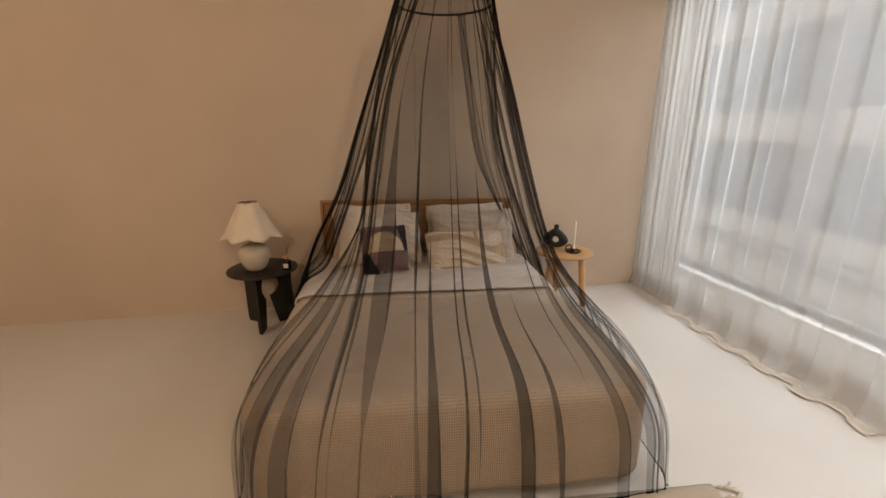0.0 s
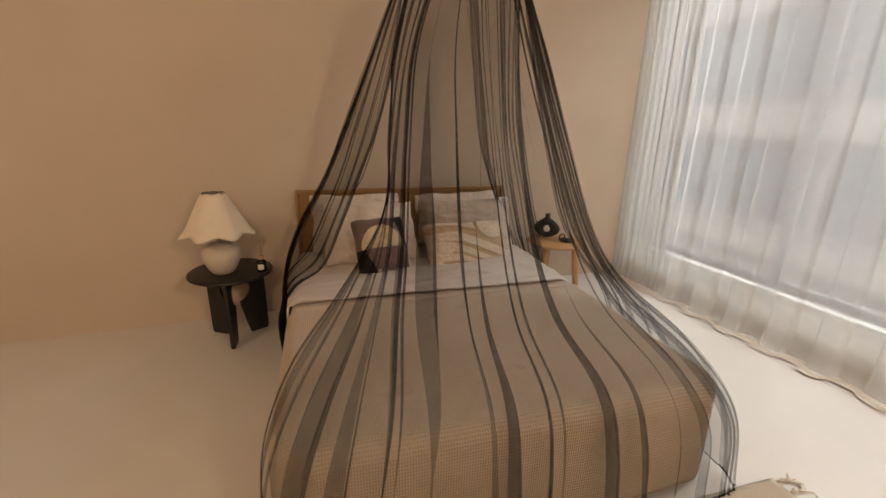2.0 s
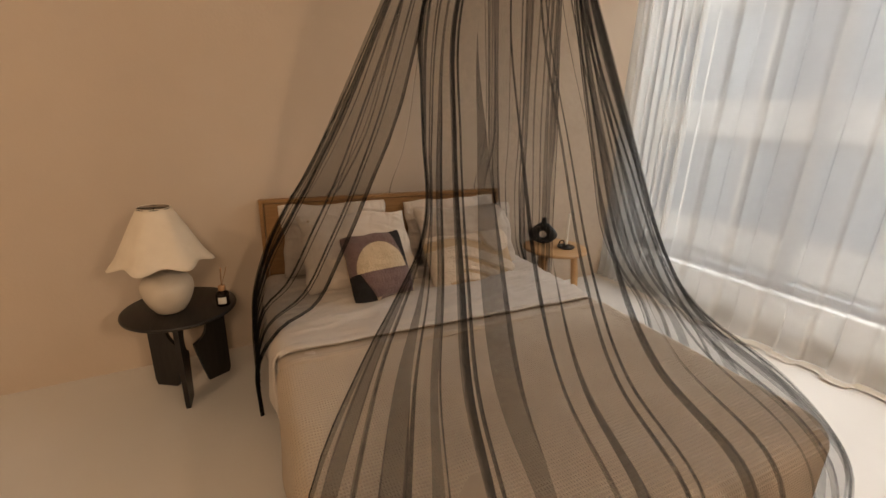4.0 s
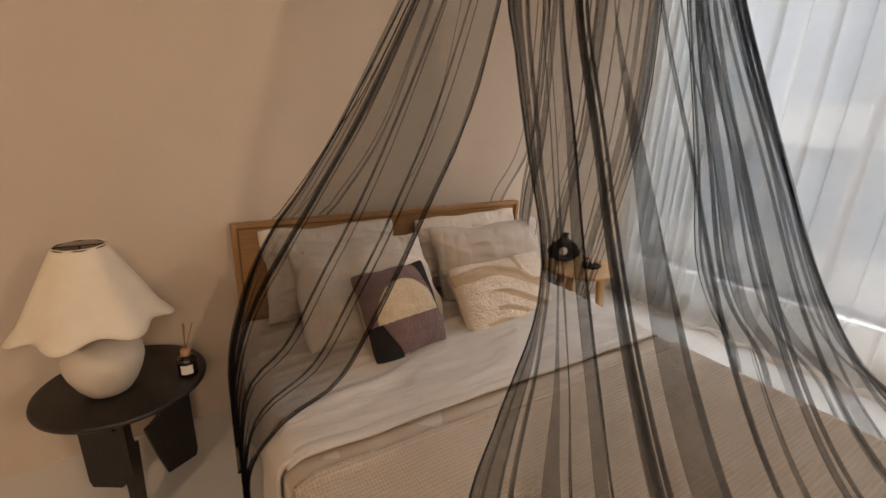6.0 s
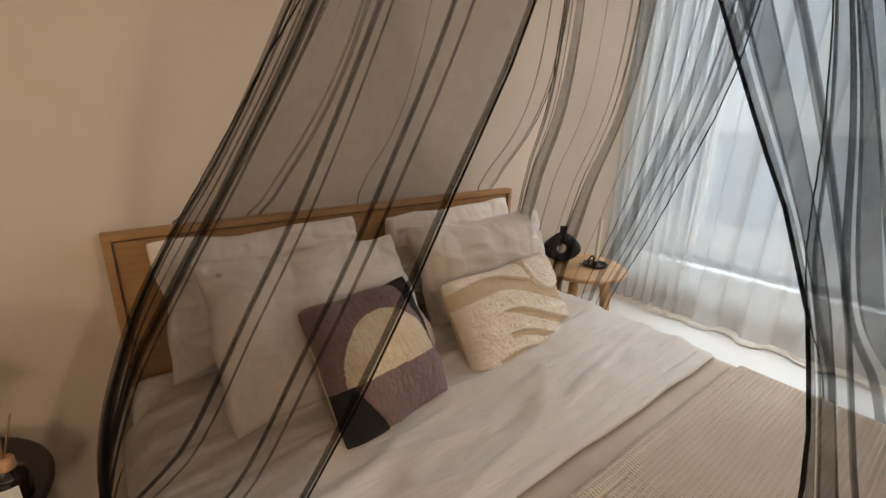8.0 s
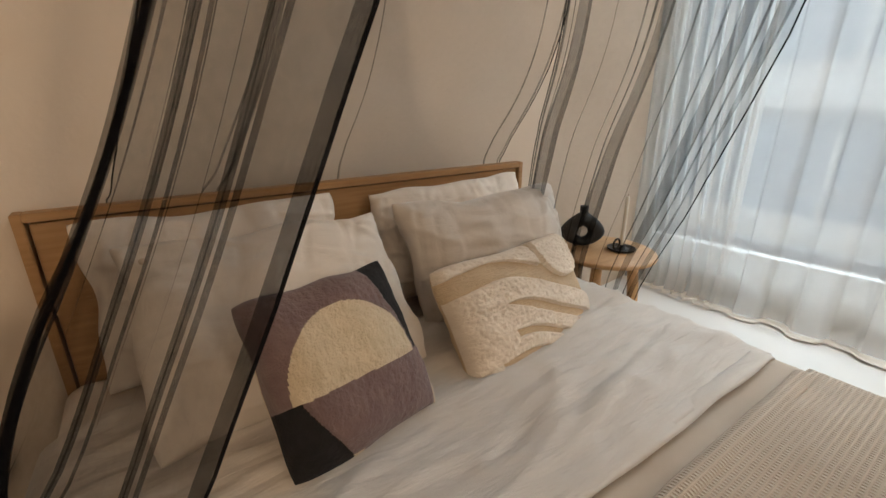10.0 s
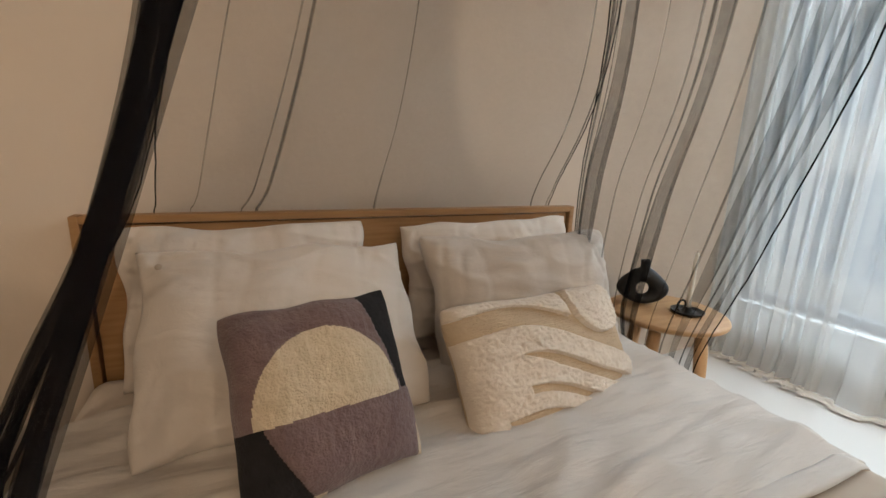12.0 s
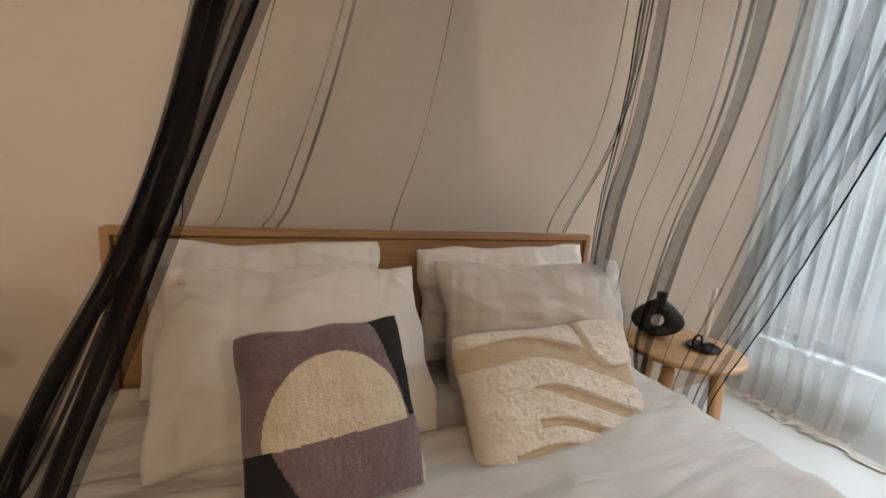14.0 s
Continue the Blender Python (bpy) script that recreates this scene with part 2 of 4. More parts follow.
def grid(bm, rows, uvs=None, close_u=False):
    """Faces over a grid of points; rows[i][j]."""
    vv = [[bm.verts.new(p) for p in r] for r in rows]
    uv = bm.loops.layers.uv.verify() if uvs else None
    n = len(rows[0])
    for i in range(len(rows) - 1):
        for j in range(n if close_u else n - 1):
            k = (j + 1) % n
            f = bm.faces.new((vv[i][j], vv[i][k], vv[i + 1][k], vv[i + 1][j]))
            if uvs:
                for lp, (a, b) in zip(f.loops, ((i, j), (i, k), (i + 1, k), (i + 1, j))):
                    lp[uv].uv = uvs[a][b]
    return vv


def lathe(profile, n=40, wave=None):
    """A turned body from (radius, height) pairs."""
    bm = bmesh.new()
    rows = []
    for r, z in profile:
        row = []
        for j in range(n):
            a = 2 * math.pi * j / n
            k = wave(a, r, z) if wave else 1.0
            row.append((r * k * math.cos(a), r * k * math.sin(a), z))
        rows.append(row)
    grid(bm, rows, close_u=True)
    return bm


def tube(bm, pts, radius, n=6):
    pts = [Vector(p) for p in pts]
    rows = []
    for i, p in enumerate(pts):
        d = (pts[min(i + 1, len(pts) - 1)] - pts[max(i - 1, 0)]).normalized()
        a = d.cross(Vector((0.31, 0.83, 0.46))).normalized()
        b = d.cross(a)
        r = radius(i / (len(pts) - 1)) if callable(radius) else radius
        rows.append([p + (a * math.cos(2 * math.pi * k / n) + b * math.sin(2 * math.pi * k / n)) * r for k in range(n)])
    vv = grid(bm, rows, close_u=True)
    bm.faces.new(vv[0])
    bm.faces.new(list(reversed(vv[-1])))
    return bm


def spline(pts, n):
    """n points along a smooth curve through pts, evenly by length."""
    P = [np.array(p, float) for p in pts]
    P = [2 * P[0] - P[1]] + P + [2 * P[-1] - P[-2]]
    dense = []
    for i in range(1, len(P) - 2):
        for k in range(24):
            t = k / 24
            a, b, c, d = P[i - 1], P[i], P[i + 1], P[i + 2]
            dense.append(0.5 * (2 * b + (c - a) * t + (2 * a - 5 * b + 4 * c - d) * t * t + (3 * b - a - 3 * c + d) * t ** 3))
    dense.append(P[-2])
    dense = np.array(dense)
    s = np.concatenate([[0], np.cumsum(np.linalg.norm(np.diff(dense, axis=0), axis=1))])
    q = np.linspace(0, s[-1], n)
    return np.stack([np.interp(q, s, dense[:, k]) for k in range(dense.shape[1])], 1)


def nz(x, y, z=0.0, s=1.0):
    return noise.noise(Vector((x * s, y * s, z * s)))


# ---- the room ----
def slab(name, lo, hi, mat, bevel=0.0, m=ROOM, label=""):
    bm = bmesh.new()
    box(bm, lo, hi, bevel)
    ob = obj_from(name, bm, mat, smooth=False)
    ob.matrix_world = m
    return tagged(ob, label, "", "", "structure")


LEFT_X, BACK_Y = -4.6, -6.6
slab("floor", (LEFT_X - 0.2, BACK_Y - 0.2, -0.2), (WIN_X + 0.25, 0.2, 0), M_FLOOR, label="matt off-white poured screed floor")
slab("ceiling", (LEFT_X - 0.2, BACK_Y - 0.2, CEIL), (WIN_X + 0.25, 0.2, CEIL + 0.2), M_CEIL, label="plain off-white ceiling")
slab("wall_north", (LEFT_X, 0, 0), (WIN_X, 0.2, CEIL), M_WALL, label="warm beige limewashed plaster wall")
slab("wall_west", (LEFT_X - 0.2, BACK_Y, 0), (LEFT_X, 0.2, CEIL), M_WALL, label="warm beige limewashed plaster wall")
slab("wall_south", (LEFT_X, BACK_Y - 0.2, 0), (WIN_X, BACK_Y, CEIL), M_WALL, label="warm beige limewashed plaster wall")
# the window wall: a parapet, a head and two piers round a long opening
WY0, WY1, WZ0, WZ1 = -4.7, -0.06, 0.32, 2.85
TRANSOM = 0.74


def window_wall():
    bm = bmesh.new()
    x0, x1 = WIN_X, WIN_X + 0.25
    box(bm, (x0, BACK_Y - 0.2, 0), (x1, 0.2, WZ0))
    box(bm, (x0, BACK_Y - 0.2, WZ1), (x1, 0.2, CEIL))
    box(bm, (x0, BACK_Y - 0.2, WZ0), (x1, WY0, WZ1))
    box(bm, (x0, WY1, WZ0), (x1, 0.2, WZ1))
    ob = obj_from("wall_east", bm, M_WHITE, smooth=False)
    ob.matrix_world = ROOM
    tagged(ob, "white painted window wall behind the curtains", "", "", "structure")
    win = thing("window_1", ROOM, "wide grey-framed window with tall panes behind curtains", "window", kind="structure")
    bm = bmesh.new()
    fx0, fx1, w = WIN_X + 0.10, WIN_X + 0.16, 0.06
    box(bm, (fx0, WY0, WZ0), (fx1, WY1, WZ0 + w))
    box(bm, (fx0, WY0, WZ1 - w), (fx1, WY1, WZ1))
    ys = [WY1 - w, WY1 - 1.36, WY1 - 2.72, WY0]
    for y in ys:
        box(bm, (fx0 + 0.001, y, WZ0 + w), (fx1 - 0.001, y + w, WZ1 - w))
    part("window_frame", bm, M_SILL, win, "slim grey window frame", smooth=False)
    bm = bmesh.new()
    box(bm, (WIN_X + 0.115, WY0, TRANSOM - 0.04), (WIN_X + 0.145, WY1, TRANSOM), 0.004)
    part("transom", bm, M_SILL, win, "grey transom across the panes", smooth=False)
    for a, b in ((ys[1] + w, ys[0]), (ys[2] + w, ys[1]), (ys[3] + w, ys[2])):
        for lo, hi in ((WZ0 + w, TRANSOM - 0.042), (TRANSOM + 0.002, WZ1 - w)):
            bm = bmesh.new()
            box(bm, (WIN_X + 0.128, a, lo), (WIN_X + 0.134, b, hi))
            g = part("pane", bm, M_GLASS, win, smooth=False)
            g.visible_shadow = False


window_wall()


def outside():
    bm = bmesh.new()
    box(bm, (WIN_X + 0.25, -400, -5.2), (800, 400, -5.0))
    g = obj_from("ground", bm, M_STREET, smooth=False)
    tagged(g, "grey paved street far below the window", "", "", "structure")
    h = thing("office_building", pose(13, 0, -5), "cream rendered building across the street with wide windows", "building")
    bm = bmesh.new()
    box(bm, (0.3, -30, 0), (8, 30, 13))
    part("wall", bm, M_FACADE, h, smooth=False)
    for z in (2.6, 6.05, 9.5):
        bm = bmesh.new()
        box(bm, (-0.15, -30, z), (0.3, 30, z + 1.0), 0.03)
        part("ledge", bm, M_FACADE, h, smooth=False)
        for k in range(18):
            y = -14 + k * 1.75
            bm = bmesh.new()
            box(bm, (0.18, y, z + 1.0), (0.26, y + 1.55, z + 3.3))
            part("window", bm, M_OUT_GLASS, h, smooth=False)


outside()


# ---- curtains ----
def curtain(y_a, y_b, waves, depth, seed, label, flare=0.0, x0=3.03):
    rnd = random.Random(seed)
    root = thing("curtain", ROOM, label, "curtain", "window curtains")
    n, rows_n = waves * 26, 34
    ph = [rnd.uniform(-0.6, 0.6) for _ in range(waves + 2)]
    am = [rnd.uniform(0.55, 1.25) for _ in range(waves + 2)]
    rows = []
    for i in range(rows_n):
        v = i / (rows_n - 1)
        z = (CEIL - 0.03) * (1 - v) + 0.012 * v
        row = []
        for j in range(n + 1):
            u = j / n
            c = u * waves
            k = int(c)
            f = c - k
            a = am[k] * (1 - f) + am[k + 1] * f
            p = ph[k] * (1 - f) + ph[k + 1] * f
            sway = 0.018 * nz(c * 0.5, v * 2.2, seed)
            th = 2 * math.pi * c + p + 0.9 * v * nz(c * 0.4, seed)
            x = x0 + depth * a * (0.75 + 0.35 * v) * (math.sin(th) + 0.17 * math.sin(3 * th + 1.1 * p) + 0.05 * math.sin(5 * th + 2 * p)) + sway - flare * v * v
            y = y_a + (y_b - y_a) * u + 0.018 * math.sin(4 * math.pi * c + 1.3 * seed) + 0.02 * v * nz(c, v * 1.5, seed + 3)
            if v > 0.985:
                x -= 0.03 + 0.03 * nz(c * 2, seed)
            row.append((x, y, z))
        rows.append(row)
    bm = bmesh.new()
    grid(bm, rows)
    part("drape", bm, M_CURTAIN, root)
    bm = bmesh.new()
    # the surplus length lies crumpled on the floor
    pool = []
    for k in range(6):
        pool.append([(p[0] - 0.017 * k * (1 + 0.7 * nz(p[1] * 3, seed)), p[1] + 0.01 * nz(p[1] * 9, k, seed), 0.005 + 0.009 * abs(math.sin(1.1 * k)) * (0.6 + nz(p[1] * 8, k * 0.6, seed))) for p in rows[-1][::2]])
    grid(bm, pool)
    part("trailing_hem", bm, M_HEM, root, "crumpled ecru curtain hem on the floor")
    return root


curtain(0.02, -0.62, 9, 0.036, 3, "gathered white voile curtain hanging to the floor", 0.0, 3.08)
curtain(-0.58, -2.35, 6, 0.034, 5, "sheer white voile curtain trailing on the floor", 0.03, 3.07)
curtain(-2.30, -4.9, 9, 0.030, 8, "sheer white voile curtain trailing on the floor", 0.0, 3.11)


# ---- the bed ----
HB_W, HB_H = 1.66, 0.96


def bed():
    root = thing("bed", pose(0, 0, 0), "oak double bed with a framed panel headboard", "bed")
    bm = bmesh.new()
    for x in (0.0, HB_W - 0.022):
        box(bm, (x, -0.03, 0), (x + 0.022, 0.015, HB_H), 0.002)
    box(bm, (0.022, -0.03, HB_H - 0.022), (HB_W - 0.022, 0.015, HB_H), 0.002)
    part("headboard_frame", bm, M_OAK, root, smooth=False)
    bm = bmesh.new()
    box(bm, (0.028, -0.016, 0.22), (HB_W - 0.028, 0.006, HB_H - 0.028), 0.002)
    part("headboard_panel", bm, M_OAK, root, smooth=False)
    for x in (0.03, HB_W - 0.055):
        bm = bmesh.new()
        box(bm, (x, -2.17, 0.16), (x + 0.025, -0.03, 0.30), 0.004)
        part("side_rail", bm, M_OAK, root, smooth=False)
    bm = bmesh.new()
    box(bm, (0.03, -2.195, 0.16), (HB_W - 0.03, -2.17, 0.30), 0.004)
    part("foot_rail", bm, M_OAK, root, smooth=False)
    for x in (0.06, HB_W - 0.12):
        bm = bmesh.new()
        box(bm, (x, -2.15, 0), (x + 0.06, -2.09, 0.16), 0.004)
        part("leg", bm, M_OAK, root, smooth=False)
    bm = bmesh.new()
    box(bm, (0.05, -2.16, 0.24), (HB_W - 0.05, -0.05, 0.27))
    part("slat_base", bm, M_OAK, root, smooth=False)
    bm = bmesh.new()
    box(bm, (0.03, -2.18, 0.27), (HB_W - 0.03, -0.04, 0.485), 0.05, seg=5)
    mt = obj_from("mattress", bm, M_MATTRESS)
    tagged(mt, "white mattress under fitted linen", "mattress")


bed()


def cover(name, x0, x1, y0, y1, top, drop, mat, label, cat, fold, seed, puff=0.0, foot=True, corner=0.07, uvscale=1.0, thick=0.012, hang=0.5, r0=0.05):
    """A cloth over the bed from y0 down to y1 (the foot), hanging at the sides."""
    xc, w = (x0 + x1) / 2, (x1 - x0) / 2
    per, nrm = [], []
    ns = max(24, int((y0 - y1) / (0.009 if fold > 1 else 0.022)))
    for k in range(ns):
        per.append((x0, y0 + (y1 + corner - y0) * k / (ns - 1))); nrm.append((-1, 0))
    if foot:
        for k in range(1, 12):
            a = math.pi + math.pi / 2 * k / 12
            per.append((x0 + corner + corner * math.cos(a), y1 + corner + corner * math.sin(a))); nrm.append((math.cos(a), math.sin(a)))
        nf = 72
        for k in range(nf):
            per.append((x0 + corner + (x1 - x0 - 2 * corner) * k / (nf - 1), y1)); nrm.append((0, -1))
        for k in range(1, 12):
            a = 1.5 * math.pi + math.pi / 2 * k / 12
            per.append((x1 - corner + corner * math.cos(a), y1 + corner + corner * math.sin(a))); nrm.append((math.cos(a), math.sin(a)))
        for k in range(ns):
            per.append((x1, y1 + corner + (y0 - y1 - corner) * k / (ns - 1))); nrm.append((1, 0))
        halves = [(per, nrm)]
    else:
        per = [(x0, y0 + (y1 - y0) * k / (ns - 1)) for k in range(ns)]
        halves = [(per, [(-1, 0)] * ns), ([(2 * xc - x, y) for x, y in per], [(1, 0)] * ns)]
    bm = bmesh.new()
    INN = 60 if fold > 1 else 26
    nd = 22
    for per, nrm in halves:
        rows, uvs, arc = [], [], 0.0
        px = py = None
        for i, ((x, y), (nx, ny)) in enumerate(zip(per, nrm)):
            arc += math.hypot(x - px, y - py) if px is not None else 0
            px, py = x, y
            sx, sy = xc, min(max(y, y1 + w), y0) if foot else y
            row, uvr = [], []
            for k in range(INN + 1):
                f = k / INN
                X, Y = sx + (x - sx) * f, sy + (y - sy) * f
                end = 1.0 if foot else min(1.0, (Y - y1) / 0.14)
                Z = top + end * puff * (1 - f ** 6) + 0.010 * nz(X, Y, seed, 3.1) * min(1, 3 * (1 - f) + 0.3) + 0.005 * nz(X, Y, seed + 2, 9.0)
                # long soft creases across the cloth
                Z += 0.006 * fold * nz(X * 0.9 + 0.5 * Y, Y * 5, seed + 5, 2.2)
                if fold > 1:
                    ridge = 1 - abs(nz(X * 0.75 + 0.25 * Y, Y * 3.4 - 0.5 * X, seed + 12, 2.3))
                    ridge2 = 1 - abs(nz(X * 1.6 + 0.4 * Y, Y * 6.5 - 0.9 * X, seed + 15, 2.3))
                    Z += (0.25 + 0.75 * end) * (0.015 * ridge ** 6 + 0.008 * ridge2 ** 5)
                row.append((X, Y, Z)); uvr.append((X * uvscale, Y * uvscale))
            for k in range(1, nd + 1):
                d = drop * k / nd
                if d < r0 * 1.57:
                    a = d / r0
                    o, h = r0 * math.sin(a), r0 * (1 - math.cos(a))
                else:
                    o, h = r0, r0 + d - r0 * 1.57
                g = min(1, d / drop)
                wob = hang * g * (0.022 * math.sin(arc * 15 + 3 * nz(arc, seed, 0, 1.6)) + 0.03 * nz(arc, d, seed, 4.0) + 0.012)
                X, Y = x + nx * (o + wob), y + ny * (o + wob)
                Z = max(0.012 + 0.004 * k / nd, top - h + 0.004 * nz(X, Y, d, 6))
                row.append((X, Y, Z)); uvr.append(((x + nx * d) * uvscale, (y + ny * d) * uvscale))
            rows.append(row); uvs.append(uvr)
        grid(bm, rows, uvs)
    bmesh.ops.remove_doubles(bm, verts=bm.verts, dist=0.0008)
    ob = obj_from(name, bm, mat)
    s = ob.modifiers.new("thickness", "SOLIDIFY")
    s.thickness, s.offset = thick, 1.0
    return tagged(ob, label, cat)


def bed_linen():
    cover("fitted_sheet", 0.045, 1.615, -0.05, -1.25, 0.487, 0.20, M_LINEN_GREY, "pale grey cotton sheet on the mattress", "sheet", 0.5, 2, foot=False, thick=0.004, hang=0.2)
    cover("coverlet", 0.045, 1.675, -0.93, -2.18, 0.493, 0.45, M_TAN, "smooth tan cotton coverlet hanging to the floor", "bedspread", 0.5, 4, thick=0.004, hang=0.1, r0=0.05, corner=0.08)
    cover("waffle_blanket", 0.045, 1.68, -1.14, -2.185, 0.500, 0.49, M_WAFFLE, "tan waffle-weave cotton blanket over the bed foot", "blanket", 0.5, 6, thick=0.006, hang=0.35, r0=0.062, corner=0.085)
    cover("duvet", 0.03, 1.66, -0.30, -1.05, 0.505, 0.34, M_LINEN, "crumpled off-white linen duvet with a folded edge", "duvet", 1.8, 9, puff=0.012, foot=False, thick=0.012, hang=0.45)


    def band(host, name, ya, yb, x0, x1, z, mat, seed, lab, bow=0.0):
        bm = bmesh.new()
        rows, uvs = [], []
        for i in range(9):
            f = i / 8
            row = []
            for j in range(121):
                X = x0 + (x1 - x0) * j / 120
                over = max(0.0, abs(X - (x0 + x1) / 2) - (x1 - x0) / 2 + 0.06)
                Y = ya + (yb - ya) * f + 0.012 * nz(X, seed, 0, 3.0) + bow * ((2 * j / 120 - 1) ** 2)
                Z = z + 0.007 * math.sin(math.pi * f) ** 0.5 + 0.006 * nz(X, Y, seed, 6.0) - 1.5 * over ** 1.5
                row.append((X, Y, Z))
            rows.append(row)
            uvs.append([(p[0], p[1]) for p in row])
        grid(bm, rows, uvs)
        ob = part(name, bm, mat, host, lab)
        q = ob.modifiers.new("thickness", "SOLIDIFY")
        q.thickness, q.offset = 0.006, 1.0

    duvet = next(o for o in scene.objects if o.name == "duvet")
    blanket = next(o for o in scene.objects if o.name == "waffle_blanket")
    band(duvet, "folded_band", -1.062, -1.015, 0.0, 1.69, 0.512, M_LINEN, 3, "turned and stitched duvet edge")
    band(blanket, "selvage", -1.165, -1.125, 0.0, 1.69, 0.503, M_WAFFLE, 8, "smooth woven blanket selvage")


bed_linen()


def pillow_mesh(w, h, t, seed, wrinkle=0.006, corner=0.03, n=30, pinch=0.10, crease=0.0, full=0.62, sag=0.05):
    """A stuffed cushion in the XZ plane, its face towards -Y; returns a bmesh with UVs."""
    bm = bmesh.new()
    for side in (-1, 1):
        rows, uvs = [], []
        for i in range(n + 1):
            row, uvr = [], []
            for j in range(n + 1):
                u, v = 2 * j / n - 1, 2 * i / n - 1
                # sides bow in between the pointed corners
                x = w / 2 * u * (1 - pinch * (1 - v * v) * abs(u) ** 3 * 0.6)
                z = h / 2 * v * (1 - pinch * (1 - u * u) * abs(v) ** 3 * 0.6)
                body = max(0.0, (1 - abs(u) ** 2.6)) ** full * max(0.0, (1 - abs(v) ** 2.6)) ** full
                cr = 1 - 0.035 * (u * v) ** 6
                x, z = x * cr, z * cr
                y = t / 2 * body
                edge = min(1, body * 3)
                y += edge * (wrinkle * nz(x, z, seed, 9) + 0.6 * wrinkle * nz(x * 0.5 + z, z * 2, seed + 3, 14) + 1.4 * wrinkle * nz(x, z, seed + 8, 3.5))
                if crease:
                    r_ = 1 - abs(nz(x * 1.2 + 0.6 * z, z * 2.6, seed + 20, 4.0))
                    q_ = 1 - abs(nz(x * 3.0, z * 0.9 - 0.8 * x, seed + 31, 4.5))
                    y += edge * (0.25 + 0.75 * (1 - body) ** 0.7) * crease * (r_ ** 9 - 0.8 * q_ ** 11)
                z += h * sag * nz(u * 1.9, seed + 0.6 * v)
                x += w * sag * 0.6 * nz(v * 1.9, seed + 5 + 0.6 * u)
                droop = 0.02 * nz(u * 1.3, seed, v) * (1 - edge)
                row.append((x, side * y, z + droop * h))
                uvr.append((x, z))
            rows.append(row); uvs.append(uvr)
        grid(bm, rows, uvs)
    bmesh.ops.remove_doubles(bm, verts=bm.verts, dist=0.0006)
    return bm


def bed_pillow(m, w, h, t, seed, mat, label, button=False):
    bm = pillow_mesh(w, h, t, seed, 0.010, n=72, pinch=0.13, crease=0.014, full=0.56, sag=0.05)
    ob = obj_from("pillow", bm, mat)
    ob.matrix_world = m
    tagged(ob, label, "pillow", "bed pillows")
    if button:
        b = lathe([(0.0, 0.0), (0.007, 0.0), (0.008, 0.0015), (0.007, 0.003), (0.0, 0.003)], 12)
        bmesh.ops.transform(b, matrix=pose(-w * 0.40, -t * 0.30, h * 0.36, 90), verts=b.verts)
        part("button", b, M_TAN, ob, "small tan cloth button")
    return ob


bed_pillow(pose(0.43, -0.115, 0.725, -13, 0, 1), 0.68, 0.44, 0.17, 11, M_PILLOW, "white cotton pillow leaning on the headboard")
bed_pillow(pose(0.51, -0.385, 0.715, -40, 0, 2), 0.67, 0.49, 0.18, 12, M_PILLOW, "plump white cotton pillow with a buttoned flap", True)
bed_pillow(pose(1.235, -0.115, 0.725, -12, 0, 0), 0.72, 0.42, 0.17, 13, M_PILLOW, "white cotton pillow leaning on the headboard")
bed_pillow(pose(1.27, -0.30, 0.685, -26, 0, -2), 0.72, 0.48, 0.20, 14, M_LINEN_GREY, "pale grey cotton pillow, creased")


def inset_cushion(m, w, h, t, seed, zone, mats, raise_by, label, n=120):
    """A cushion whose front is tufted in zones: zone(u, v) gives the material and how proud it stands."""
    bm = pillow_mesh(w, h, t, seed, 0.008, n=n, pinch=0.07, full=0.52, sag=0.022)
    uv = bm.loops.layers.uv.verify()
    for f in bm.faces:
        c = f.calc_center_median()
        f.material_index = zone(2 * c.x / w, 2 * c.z / h) if c.y < 0 else len(mats) - 1
    for v in bm.verts:
        if v.co.y < 0 and v.link_faces:
            k = {f.material_index for f in v.link_faces}
            up = min(raise_by[i] for i in k)
            body = min(1, -v.co.y * 60)
            v.co.y -= body * (up + (0.22 * up + 0.0012) * nz(v.co.x, v.co.z, seed, 110) + 0.18 * up * nz(v.co.x, v.co.z, seed, 35))
    ob = obj_from("cushion", bm, mats)
    ob.matrix_world = m
    return tagged(ob, label, "cushion", "scatter cushions")


def dome_zone(u, v):
    if v > -0.22 and ((u + 0.03) / 0.78) ** 2 + ((v + 0.22) / 0.84) ** 2 < 1:
        return 1
    if v > -0.20 and u > 0.53 + 0.28 * max(0.0, (1 - v) / 1.2):
        return 2
    if v < -0.22 and u < -0.72 + 0.42 * ((-0.22 - v) / 0.78) ** 1.2:
        return 2
    if u > 0.90 and v < -0.62 or v < -0.95 and -0.36 < u < -0.2:
        return 1
    return 0


inset_cushion(pose(0.550, -0.63, 0.690, -33, -2, 7), 0.350, 0.368, 0.16, 21, dome_zone, [M_MAUVE, M_CREAM, M_BLACK_WOOL, M_CREAM],
              [0.006, 0.006, 0.0, 0.0], "mauve tufted cushion with a cream half circle and black corners")


